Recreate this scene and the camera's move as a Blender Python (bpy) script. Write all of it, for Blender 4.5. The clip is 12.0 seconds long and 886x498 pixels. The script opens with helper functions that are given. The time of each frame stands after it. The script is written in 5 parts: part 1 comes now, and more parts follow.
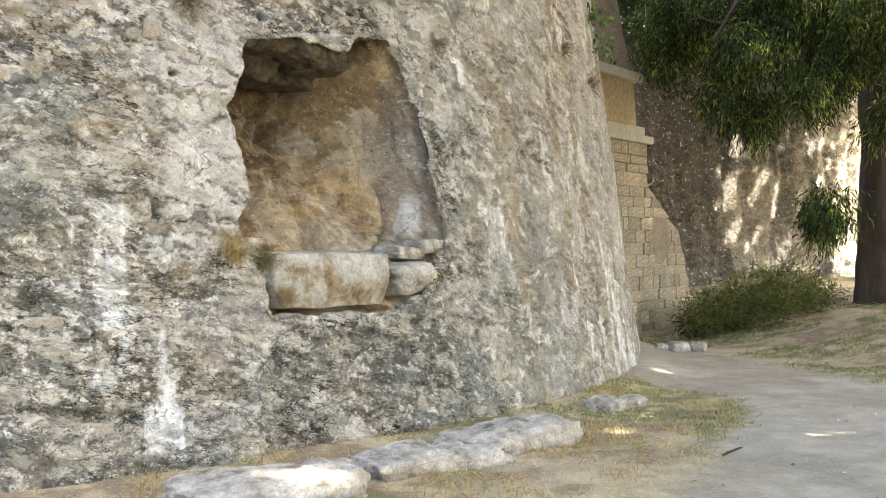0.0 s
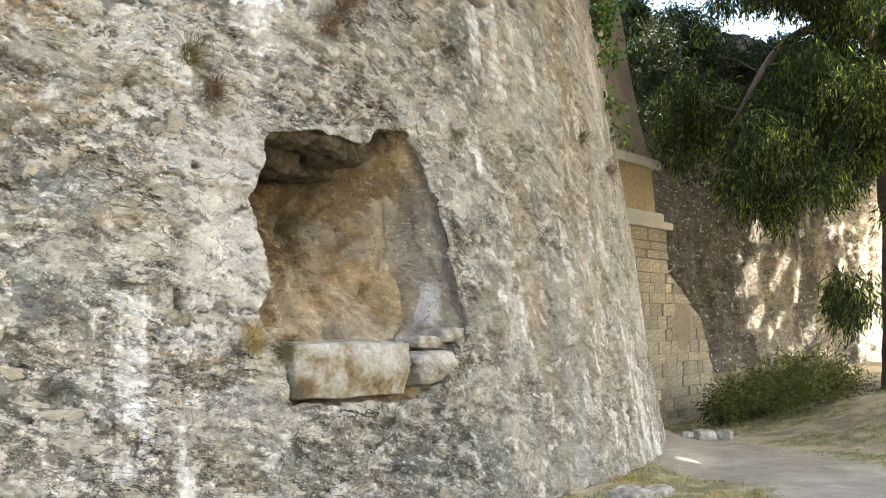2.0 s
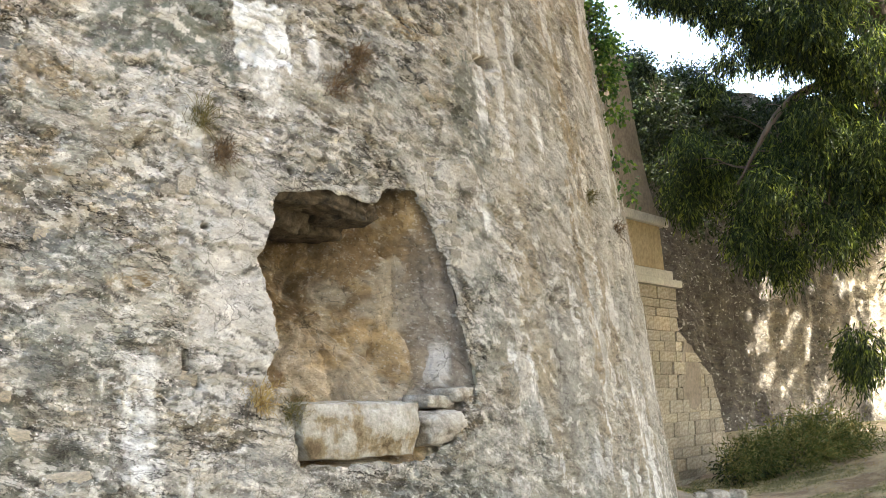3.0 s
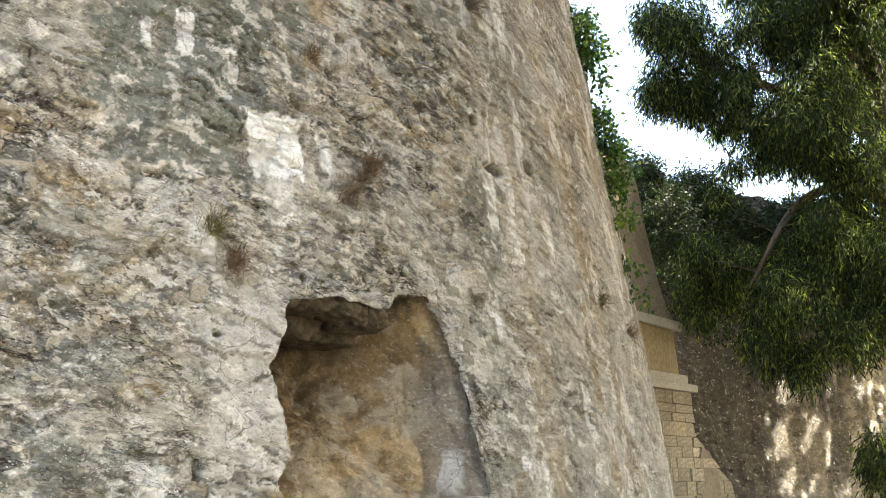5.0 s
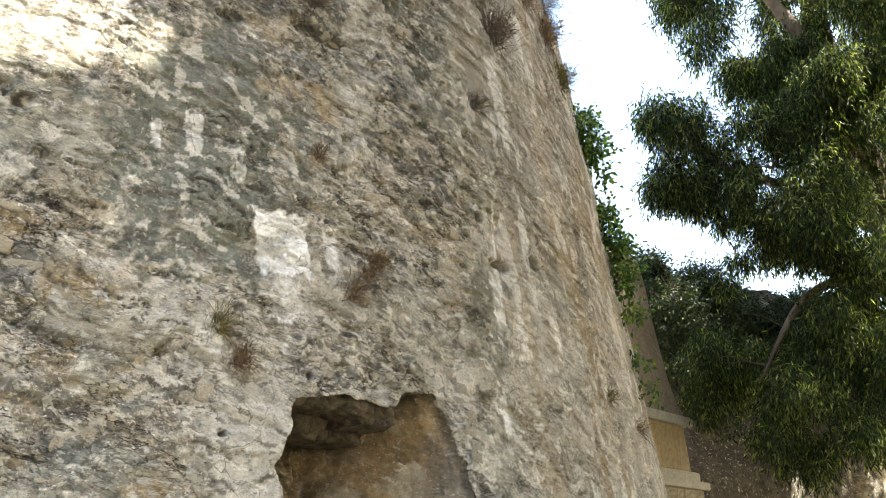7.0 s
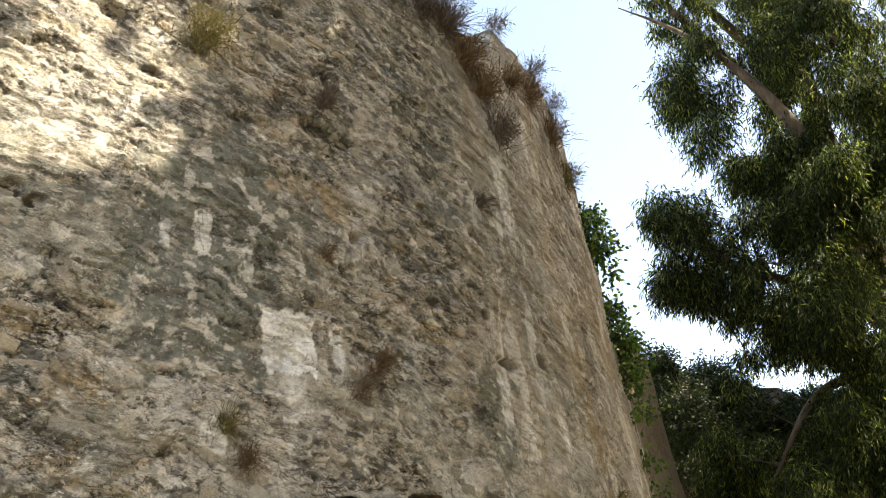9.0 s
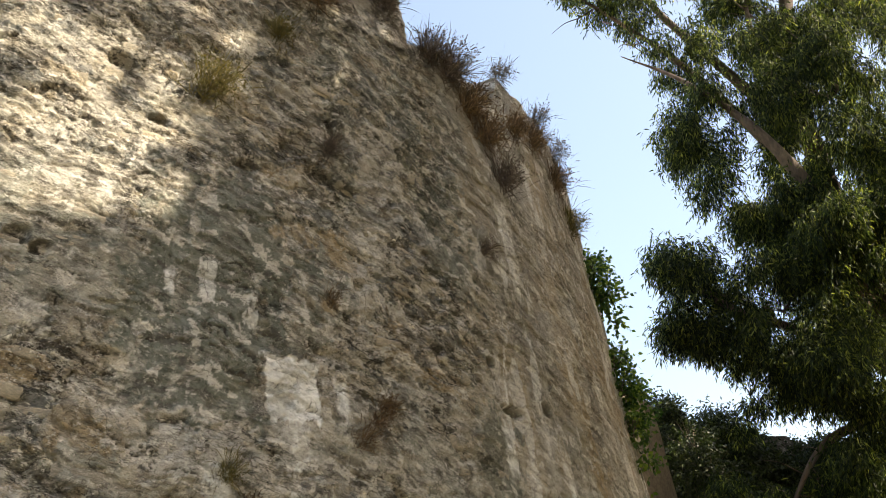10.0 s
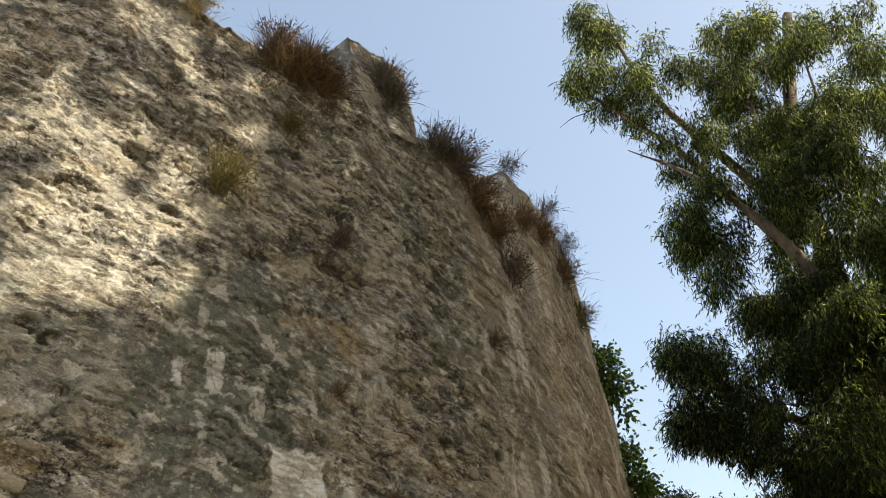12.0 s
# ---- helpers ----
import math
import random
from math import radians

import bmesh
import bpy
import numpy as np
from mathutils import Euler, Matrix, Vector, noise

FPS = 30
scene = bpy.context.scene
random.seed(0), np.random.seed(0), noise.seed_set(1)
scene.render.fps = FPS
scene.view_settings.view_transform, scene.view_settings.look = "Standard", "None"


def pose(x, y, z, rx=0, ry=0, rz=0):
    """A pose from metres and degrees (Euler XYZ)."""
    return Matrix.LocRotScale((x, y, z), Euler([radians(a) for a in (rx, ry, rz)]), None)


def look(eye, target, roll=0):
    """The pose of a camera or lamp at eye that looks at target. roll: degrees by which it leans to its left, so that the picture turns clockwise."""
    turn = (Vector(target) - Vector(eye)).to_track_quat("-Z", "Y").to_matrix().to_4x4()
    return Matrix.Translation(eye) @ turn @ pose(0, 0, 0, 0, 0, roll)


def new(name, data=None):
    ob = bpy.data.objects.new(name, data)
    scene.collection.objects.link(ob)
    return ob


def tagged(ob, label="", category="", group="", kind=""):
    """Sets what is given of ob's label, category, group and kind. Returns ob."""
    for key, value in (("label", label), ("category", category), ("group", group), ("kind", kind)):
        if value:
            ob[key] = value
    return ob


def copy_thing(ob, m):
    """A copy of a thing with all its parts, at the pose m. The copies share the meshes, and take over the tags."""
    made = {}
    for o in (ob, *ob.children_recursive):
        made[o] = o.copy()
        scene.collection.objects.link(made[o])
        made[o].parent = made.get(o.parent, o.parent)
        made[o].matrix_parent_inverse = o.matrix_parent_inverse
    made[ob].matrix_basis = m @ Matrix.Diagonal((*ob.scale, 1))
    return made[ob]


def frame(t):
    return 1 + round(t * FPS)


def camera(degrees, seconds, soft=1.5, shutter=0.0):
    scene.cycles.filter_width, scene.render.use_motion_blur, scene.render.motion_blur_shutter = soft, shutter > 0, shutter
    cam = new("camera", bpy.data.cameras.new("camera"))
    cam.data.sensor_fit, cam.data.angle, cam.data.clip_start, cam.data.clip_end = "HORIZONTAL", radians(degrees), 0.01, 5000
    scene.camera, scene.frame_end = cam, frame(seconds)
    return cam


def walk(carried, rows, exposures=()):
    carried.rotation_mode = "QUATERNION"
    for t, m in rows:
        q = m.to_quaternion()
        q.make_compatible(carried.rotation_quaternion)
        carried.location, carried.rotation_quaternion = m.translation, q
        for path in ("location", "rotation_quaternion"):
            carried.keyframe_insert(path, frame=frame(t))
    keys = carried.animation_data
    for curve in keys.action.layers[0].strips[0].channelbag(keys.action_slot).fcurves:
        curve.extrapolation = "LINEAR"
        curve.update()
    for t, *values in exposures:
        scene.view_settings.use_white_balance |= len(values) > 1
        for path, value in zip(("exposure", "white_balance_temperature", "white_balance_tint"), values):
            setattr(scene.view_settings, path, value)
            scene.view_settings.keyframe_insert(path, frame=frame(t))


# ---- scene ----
# ---------------------------------------------------------------- camera
cam = camera(46.0, 12.0, soft=0.9)
EYE = 1.6
# seconds, yaw, pitch, roll: the camera is held in one spot and tilts up
ROWS = [
    (0.0, 0.0, -1.0, 0.0), (0.5, 0.28, 0.16, 0.11), (1.0, 0.54, 1.39, 0.26), (1.5, 0.81, 2.61, 0.42),
    (2.0, 1.13, 3.85, 0.54), (2.5, 1.40, 5.25, 0.68), (3.0, 1.63, 7.09, 0.82), (5.0, 2.37, 12.90, 1.24),
    (5.5, 2.54, 14.24, 1.41), (6.0, 2.67, 15.51, 1.50), (6.5, 2.75, 16.84, 1.53), (7.0, 2.83, 18.20, 1.57),
    (9.0, 3.27, 23.59, 1.66), (9.5, 3.43, 24.88, 1.66), (10.0, 3.50, 26.17, 1.56), (10.5, 3.60, 27.45, 1.48),
    (11.0, 3.72, 28.71, 1.40), (11.5, 3.77, 30.00, 1.28), (12.0, 3.83, 31.21, 1.17),
]
# seconds, stops, white balance
STOPS = [(0.0, -0.22, 6700, 8), (3.0, -0.2, 6650, 8), (5.0, -0.37, 6800, 7), (7.0, -0.55, 6950, 6), (9.0, -1.2, 7600, 8), (10.0, -1.58, 7750, 8), (11.0, -1.85, 7800, 6), (12.0, -1.95, 7900, 5)]
BASE_STOP = 3.25
walk(cam, [(t, pose(0, 0, EYE, 90 + pitch, roll, yaw)) for t, yaw, pitch, roll in ROWS],
     exposures=[(t, BASE_STOP + e, k, tint) for t, e, k, tint in STOPS])

# ---------------------------------------------------------------- light
SUN_AZ, SUN_EL = 105.0, 46.0
world = bpy.data.worlds.new("sky")
scene.world = world
world.use_nodes = True
wn = world.node_tree.nodes
sky = wn.new("ShaderNodeTexSky")
sky.sky_type = 'NISHITA'
sky.sun_disc = False
sky.sun_elevation, sky.sun_rotation = radians(SUN_EL), radians(SUN_AZ)
sky.dust_density, sky.air_density = 3.5, 1.0
wn["Background"].inputs["Strength"].default_value = 0.15
world.node_tree.links.new(sky.outputs[0], wn["Background"].inputs["Color"])
sun_data = bpy.data.lights.new("sun", 'SUN')
sun_data.energy, sun_data.angle, sun_data.color = 3.6, radians(0.55), (1.0, 0.93, 0.82)
sun = new("sun", sun_data)
SUN_DIR = Vector((math.sin(radians(SUN_AZ)) * math.cos(radians(SUN_EL)),
                  math.cos(radians(SUN_AZ)) * math.cos(radians(SUN_EL)), math.sin(radians(SUN_EL))))
sun.matrix_world = look(SUN_DIR * 60, (0, 0, 0))


# ---------------------------------------------------------------- noise on arrays
def hash3(i, j, k, seed):
    n = (i.astype(np.int64) * 374761393 + j.astype(np.int64) * 668265263 + k.astype(np.int64) * 2147483647 + seed * 974634777)
    n = (n ^ (n >> 13)) * 1274126177
    n = (n ^ (n >> 16)) & 0xFFFFFF
    return n / float(0xFFFFFF)


def vnoise(x, y, z=None, seed=0):
    """Smooth value noise, 0 to 1."""
    z = np.zeros_like(x) if z is None else z
    xi, yi, zi = np.floor(x), np.floor(y), np.floor(z)
    fx, fy, fz = x - xi, y - yi, z - zi
    fx, fy, fz = [f * f * f * (f * (f * 6 - 15) + 10) for f in (fx, fy, fz)]
    out = 0
    for a in (0, 1):
        for b in (0, 1):
            for c in (0, 1):
                w = (fx if a else 1 - fx) * (fy if b else 1 - fy) * (fz if c else 1 - fz)
                out = out + w * hash3(xi + a, yi + b, zi + c, seed)
    return out


def fbm(x, y, z=None, octaves=4, seed=0, gain=0.5):
    total, amp, norm = 0, 1.0, 0.0
    z = np.zeros_like(x) if z is None else z
    for o in range(octaves):
        total = total + amp * vnoise(x * 2 ** o + 17.3 * o, y * 2 ** o - 9.1 * o, z * 2 ** o + 3.7 * o, seed + o)
        norm += amp
        amp *= gain
    return total / norm


def cells(x, y, seed=0):
    """Distances to the nearest two cell centres, and a random value of the nearest cell."""
    xi, yi = np.floor(x), np.floor(y)
    f1, f2, val = np.full(x.shape, 9.0), np.full(x.shape, 9.0), np.zeros(x.shape)
    zero = np.zeros_like(x)
    for a in (-1, 0, 1):
        for b in (-1, 0, 1):
            cx, cy = xi + a, yi + b
            px = cx + 0.15 + 0.7 * hash3(cx, cy, zero, seed)
            py = cy + 0.15 + 0.7 * hash3(cx, cy, zero, seed + 5)
            d = 0.55 * np.maximum(np.abs(px - x), np.abs(py - y)) + 0.45 * np.hypot(px - x, py - y)
            near = d < f1
            f2 = np.where(near, f1, np.minimum(f2, d))
            val = np.where(near, hash3(cx, cy, zero, seed + 11), val)
            f1 = np.where(near, d, f1)
    return f1, f2, val


def step(a, b, x):
    f = np.clip((x - a) / (b - a), 0, 1)
    return f * f * (3 - 2 * f)


def flakes(n, k, sharp=0.22):
    """Terraces: flat shelves with steep broken edges."""
    f = n * k
    w = np.floor(f)
    return (w + step(0.5 - sharp, 0.5 + sharp, f - w)) / k


def blend(a, b, f):
    return a + (np.asarray(b) - a) * np.asarray(f)[..., None]


# ---------------------------------------------------------------- mesh helpers
def mesh_of(name, verts, faces, colour=None, smooth=True):
    verts = np.asarray(verts, dtype=np.float32)
    faces = np.asarray(faces, dtype=np.int32)
    me = bpy.data.meshes.new(name)
    k = faces.shape[1]
    me.vertices.add(len(verts))
    me.vertices.foreach_set("co", verts.ravel())
    me.loops.add(faces.size)
    me.loops.foreach_set("vertex_index", faces.ravel())
    me.polygons.add(len(faces))
    me.polygons.foreach_set("loop_start", np.arange(0, faces.size, k, dtype=np.int32))
    me.polygons.foreach_set("use_smooth", np.full(len(faces), smooth, dtype=bool))
    me.update(calc_edges=True)
    if colour is not None:
        rgba = np.ones((len(verts), 4), dtype=np.float32)
        rgba[:, :colour.shape[1]] = np.clip(colour, 0, 1)
        at = me.color_attributes.new("tint", 'FLOAT_COLOR', 'POINT')
        at.data.foreach_set("color", rgba.ravel())
    return me


def grid_faces(rows, cols, closed=False):
    i, j = np.meshgrid(np.arange(rows - 1), np.arange(cols if closed else cols - 1), indexing="ij")
    j2 = (j + 1) % cols
    return np.stack([i * cols + j, i * cols + j2, (i + 1) * cols + j2, (i + 1) * cols + j], -1).reshape(-1, 4)


def part(name, me, material, parent=None, label=""):
    if isinstance(me, bmesh.types.BMesh):
        bm, me = me, bpy.data.meshes.new(name)
        bm.to_mesh(me)
        bm.free()
    if material and not me.materials:
        me.materials.append(material)
    ob = new(name, me)
    if parent is not None:
        ob.parent = parent
    if label:
        tagged(ob, label)
    return ob


def empty(name, place=(0, 0, 0)):
    ob = new(name)
    ob.location = place
    return ob


def lump(size, seed, rough=0.12, subdiv=4, boxy=0.6):
    """A stone: a rounded block roughened in three scales. Arrays of points and faces."""
    bm = bmesh.new()
    bmesh.ops.create_cube(bm, size=2.0)
    bmesh.ops.subdivide_edges(bm, edges=bm.edges[:], cuts=2 ** subdiv // 2 - 1, use_grid_fill=True)
    bmesh.ops.recalc_face_normals(bm, faces=bm.faces[:])
    v = np.array([p.co[:] for p in bm.verts])
    f = np.array([[p.index for p in q.verts] for q in bm.faces])
    bm.free()
    ball = v / np.linalg.norm(v, axis=1)[:, None] * 1.25
    v = boxy * v + (1 - boxy) * ball
    n = v / np.linalg.norm(v, axis=1)[:, None]
    s = seed * 7.77
    size = np.asarray(size) / 2
    w = v * size / size.max()
    big = fbm(w[:, 0] * 1.6 + s, w[:, 1] * 1.6, w[:, 2] * 1.6, 3, seed) - 0.5
    small = fbm(w[:, 0] * 6 + s, w[:, 1] * 6, w[:, 2] * 6, 3, seed + 9) - 0.5
    v = v + n * ((flakes(big + 0.5, 6) - 0.5) * rough * 2.6 + small * rough * 1.2)[:, None]
    return v * size, f


# ---------------------------------------------------------------- materials
def nodes_of(name):
    m = bpy.data.materials.new(name)
    m.use_nodes = True
    t = m.node_tree
    return m, t, t.nodes, t.links, t.nodes["Principled BSDF"]


def mathn(t, op, a, b):
    n = t.nodes.new("ShaderNodeMath")
    n.operation = op
    for s, v in zip(n.inputs, (a, b)):
        if isinstance(v, (int, float)):
            s.default_value = v
        else:
            t.links.new(v, s)
    return n.outputs[0]


def mul_add(t, a, k, c):
    return mathn(t, 'ADD', mathn(t, 'MULTIPLY', a, k), c)


def noise_node(t, scale, detail=6.0, rough=0.6, stretch=(1, 1, 1), coords="Object"):
    co = t.nodes.new("ShaderNodeTexCoord")
    mp = t.nodes.new("ShaderNodeMapping")
    mp.inputs["Scale"].default_value = stretch
    n = t.nodes.new("ShaderNodeTexNoise")
    n.inputs["Scale"].default_value, n.inputs["Detail"].default_value, n.inputs["Roughness"].default_value = scale, detail, rough
    t.links.new(co.outputs[coords], mp.inputs[0])
    t.links.new(mp.outputs[0], n.inputs["Vector"])
    return n.outputs["Fac"]


def ramp(t, fac, stops):
    r = t.nodes.new("ShaderNodeValToRGB")
    el = r.color_ramp.elements
    while len(el) < len(stops):
        el.new(0.5)
    for e, (p, c) in zip(el, stops):
        e.position, e.color = p, (*c, 1) if len(c) == 3 else c
    t.links.new(fac, r.inputs[0])
    return r.outputs[0]


def mixc(t, a, b, fac, mode='MIX'):
    m = t.nodes.new("ShaderNodeMix")
    m.data_type, m.blend_type = 'RGBA', mode
    for s, v in ((m.inputs[0], fac), (m.inputs[6], a), (m.inputs[7], b)):
        if isinstance(v, (int, float)):
            s.default_value = v
        elif isinstance(v, tuple):
            s.default_value = (*v, 1)
        else:
            t.links.new(v, s)
    return m.outputs[2]


def bump(t, bsdf, height, strength, distance):
    b = t.nodes.new("ShaderNodeBump")
    b.inputs["Strength"].default_value, b.inputs["Distance"].default_value = strength, distance
    t.links.new(height, b.inputs["Height"])
    t.links.new(b.outputs[0], bsdf.inputs["Normal"])


def cracks(t, scale, width, warp=0.35):
    """Thin broken lines between uneven cells, as a mask."""
    co = t.nodes.new("ShaderNodeTexCoord")
    nz = t.nodes.new("ShaderNodeTexNoise")
    nz.inputs["Scale"].default_value, nz.inputs["Detail"].default_value = scale * 1.3, 5
    t.links.new(co.outputs["Object"], nz.inputs["Vector"])
    add = t.nodes.new("ShaderNodeVectorMath")
    add.operation = 'MULTIPLY_ADD'
    t.links.new(nz.outputs["Color"], add.inputs[0])
    add.inputs[1].default_value = (warp, warp, warp)
    t.links.new(co.outputs["Object"], add.inputs[2])
    vo = t.nodes.new("ShaderNodeTexVoronoi")
    vo.feature = 'DISTANCE_TO_EDGE'
    vo.inputs["Scale"].default_value = scale
    t.links.new(add.outputs[0], vo.inputs["Vector"])
    return ramp(t, vo.outputs["Distance"], [(0.0, (1, 1, 1)), (width, (0, 0, 0))])


DIP = 0.2                                                   # courses fall this much to a metre along the wall


def dipping(t, scale, sx, sz, detail=7.0, rough=0.62):
    """Noise drawn out along the dipping courses of the tower wall."""
    co = t.nodes.new("ShaderNodeTexCoord")
    xyz = t.nodes.new("ShaderNodeCombineXYZ")
    for k, (way, f) in enumerate((((0.77, 0.64, 0), sx), ((0.64, -0.77, 0), sx), ((0.77 * DIP, 0.64 * DIP, 1), sz))):
        d = t.nodes.new("ShaderNodeVectorMath")
        d.operation = 'DOT_PRODUCT'
        d.inputs[1].default_value = Vector(way) * f
        t.links.new(co.outputs["Object"], d.inputs[0])
        t.links.new(d.outputs["Value"], xyz.inputs[k])
    n = t.nodes.new("ShaderNodeTexNoise")
    n.inputs["Scale"].default_value, n.inputs["Detail"].default_value, n.inputs["Roughness"].default_value = scale, detail, rough
    t.links.new(xyz.outputs[0], n.inputs["Vector"])
    return n.outputs["Fac"]


def slit_mask(t, fac, width):
    """1 on the thin winding lines where the noise crosses its middle."""
    return ramp(t, mathn(t, 'ABSOLUTE', mathn(t, 'SUBTRACT', fac, 0.5), 0.0), [(0.0, (1, 1, 1)), (width * 0.45, (1, 1, 1)), (width, (0, 0, 0))])


def tinted_stone(name, grain=45.0, contrast=0.6, relief=0.042, rough=0.92, size=1.0, crack=0.6, slits=1.0):
    """Weathered masonry: the mesh's own tint, with grain, broken chips, pale lime flecks, pits and cracks."""
    m, t, n, l, bsdf = nodes_of(name)
    at = n.new("ShaderNodeAttribute")
    at.attribute_name = "tint"
    fine = noise_node(t, grain / size, 8, 0.75)
    mid = noise_node(t, 10.0 / size, 8, 0.7, (1, 1, 1.6))
    chip = dipping(t, 13.0 / size, 0.9, 1.8, 9, 0.66)
    slab = dipping(t, 5.5 / size, 0.9, 1.7, 9, 0.62)
    ledges = ramp(t, slab, [(0.36, (0, 0, 0)), (0.375, (.2, .2, .2)), (0.425, (.2, .2, .2)), (0.44, (.4, .4, .4)), (0.485, (.4, .4, .4)), (0.50, (.6, .6, .6)), (0.54, (.6, .6, .6)), (0.555, (.8, .8, .8)), (0.60, (.8, .8, .8)), (0.615, (1, 1, 1))])
    grey = ramp(t, fine, [(0.28, (1 - contrast,) * 3), (0.5, (1.0, 1.0, 1.0)), (0.72, (1 + contrast * 0.6,) * 3)])
    coarse = at.outputs["Alpha"]
    col = mixc(t, at.outputs["Color"], grey, mul_add(t, coarse, 0.55, 0.25), 'MULTIPLY')
    tone = ramp(t, mid, [(0.36, (0.80, 0.79, 0.78)), (0.5, (1, 1, 1)), (0.64, (1.14, 1.11, 1.05))])
    col = mixc(t, col, tone, mul_add(t, coarse, 0.5, 0.35), 'MULTIPLY')
    shelves = ramp(t, chip, [(0.405, (0.64, 0.62, 0.60)), (0.415, (1, 1, 1)), (0.55, (1, 1, 1)), (0.565, (1.34, 1.31, 1.23))])
    col = mixc(t, col, shelves, mul_add(t, coarse, 0.75, 0.0), 'MULTIPLY')
    col = mixc(t, col, ramp(t, ledges, [(0.0, (0.80, 0.78, 0.76)), (0.5, (1, 1, 1)), (1.0, (1.18, 1.15, 1.09))]), mul_add(t, coarse, 0.8, 0.05), 'MULTIPLY')
    fleck = ramp(t, noise_node(t, 30.0 / size, 7, 0.72), [(0.595, (0, 0, 0)), (0.615, (1, 1, 1))])
    col = mixc(t, col, (0.78, 0.755, 0.69), mathn(t, 'MULTIPLY', fleck, mul_add(t, coarse, 0.62, 0.14)))
    pit = ramp(t, noise_node(t, 36.0 / size, 6, 0.66), [(0.362, (1, 1, 1)), (0.374, (0, 0, 0))])
    col = mixc(t, col, (0.05, 0.044, 0.036), mathn(t, 'MULTIPLY', pit, mul_add(t, coarse, 0.5, 0.42)))
    line = mathn(t, 'MULTIPLY', cracks(t, 3.2 / size, 0.018), ramp(t, noise_node(t, 2.0 / size, 4, 0.6), [(0.50, (0, 0, 0)), (0.56, (1, 1, 1))]))
    col = mixc(t, col, (0.05, 0.045, 0.038), mathn(t, 'MULTIPLY', line, crack))
    if slits:                                               # open slits along the courses, and fine chipped edges
        some = ramp(t, noise_node(t, 1.7 / size, 4, 0.6), [(0.46, (0, 0, 0)), (0.54, (1, 1, 1))])
        slit = mathn(t, 'MULTIPLY', slit_mask(t, dipping(t, 3.0 / size, 0.75, 2.4, 7, 0.6), 0.012), some)
        nick = slit_mask(t, dipping(t, 9.0 / size, 0.8, 2.0, 6, 0.62), 0.021)
        nick = mathn(t, 'MULTIPLY', nick, ramp(t, noise_node(t, 5.0 / size, 4, 0.6), [(0.47, (0, 0, 0)), (0.54, (1, 1, 1))]))
        slit = mathn(t, 'MULTIPLY', mathn(t, 'MAXIMUM', slit, mathn(t, 'MULTIPLY', nick, 0.75)), mul_add(t, coarse, 0.7 * slits, 0.25 * slits))
        for sc, sx, sz, lo, c, k in ((1.9, 0.9, 1.3, 0.56, (0.19, 0.195, 0.185), 0.8), (2.7, 0.9, 1.4, 0.555, (0.53, 0.485, 0.40), 0.75), (5.5, 0.9, 1.5, 0.57, (0.15, 0.13, 0.10), 0.75), (6.5, 0.9, 1.4, 0.575, (0.64, 0.61, 0.54), 0.8)):
            spot_m = ramp(t, dipping(t, sc / size, sx, sz, 11, 0.68), [(lo, (0, 0, 0)), (lo + 0.012, (1, 1, 1))])
            col = mixc(t, col, c, mathn(t, 'MULTIPLY', spot_m, mul_add(t, coarse, k * slits, 0.0)))
        # slit colour holds cavity dirt and the shade inside the slit
        col = mixc(t, col, (0.04, 0.034, 0.027), slit)
        lime = ramp(t, dipping(t, 15.0 / size, 0.9, 1.5, 8, 0.7), [(0.60, (0, 0, 0)), (0.615, (1, 1, 1))])
        col = mixc(t, col, (0.70, 0.68, 0.62), mathn(t, 'MULTIPLY', lime, mul_add(t, coarse, 0.45, 0.2)))
    l.new(col, bsdf.inputs["Base Color"])
    bsdf.inputs["Roughness"].default_value = rough
    bsdf.inputs["Specular IOR Level"].default_value = 0.25
    h = mathn(t, 'ADD', mathn(t, 'MULTIPLY', mid, 0.35), mathn(t, 'MULTIPLY', fine, 0.35))
    h = mathn(t, 'ADD', h, mathn(t, 'MULTIPLY', shelves, 0.5))
    h = mathn(t, 'ADD', h, mathn(t, 'MULTIPLY', ledges, 1.1))
    h = mathn(t, 'SUBTRACT', h, mathn(t, 'MULTIPLY', pit, 0.35))
    h = mathn(t, 'SUBTRACT', h, mathn(t, 'MULTIPLY', line, 0.6 * crack))
    if slits:
        h = mathn(t, 'SUBTRACT', h, mathn(t, 'MULTIPLY', slit, 0.9))
    bump(t, bsdf, mathn(t, 'MULTIPLY', h, mul_add(t, coarse, 0.65, 0.35)), 1.0, relief * size)
    return m


def plain_stone(name, stops, scale=6.0, relief=0.01, rough=0.9, per_object=0.35, stretch=(1, 1, 1)):
    m, t, n, l, bsdf = nodes_of(name)
    big = noise_node(t, scale, 7, 0.65, stretch)
    fine = noise_node(t, scale * 7, 7, 0.7)
    col = ramp(t, big, stops)
    grey = ramp(t, fine, [(0.3, (0.6, 0.6, 0.6)), (0.55, (1, 1, 1)), (0.75, (1.25, 1.25, 1.22))])
    col = mixc(t, col, grey, 0.9, 'MULTIPLY')
    info = n.new("ShaderNodeObjectInfo")
    own = ramp(t, info.outputs["Random"], [(0.0, (0.68, 0.67, 0.66)), (0.35, (1.0, 0.97, 0.9)), (0.7, (0.85, 0.85, 0.85)), (1.0, (1.2, 1.12, 1.0))])
    col = mixc(t, col, own, per_object, 'MULTIPLY')
    l.new(col, bsdf.inputs["Base Color"])
    bsdf.inputs["Roughness"].default_value = rough
    bsdf.inputs["Specular IOR Level"].default_value = 0.25
    bump(t, bsdf, mathn(t, 'ADD', big, mathn(t, 'MULTIPLY', fine, 0.6)), 0.8, relief)
    return m


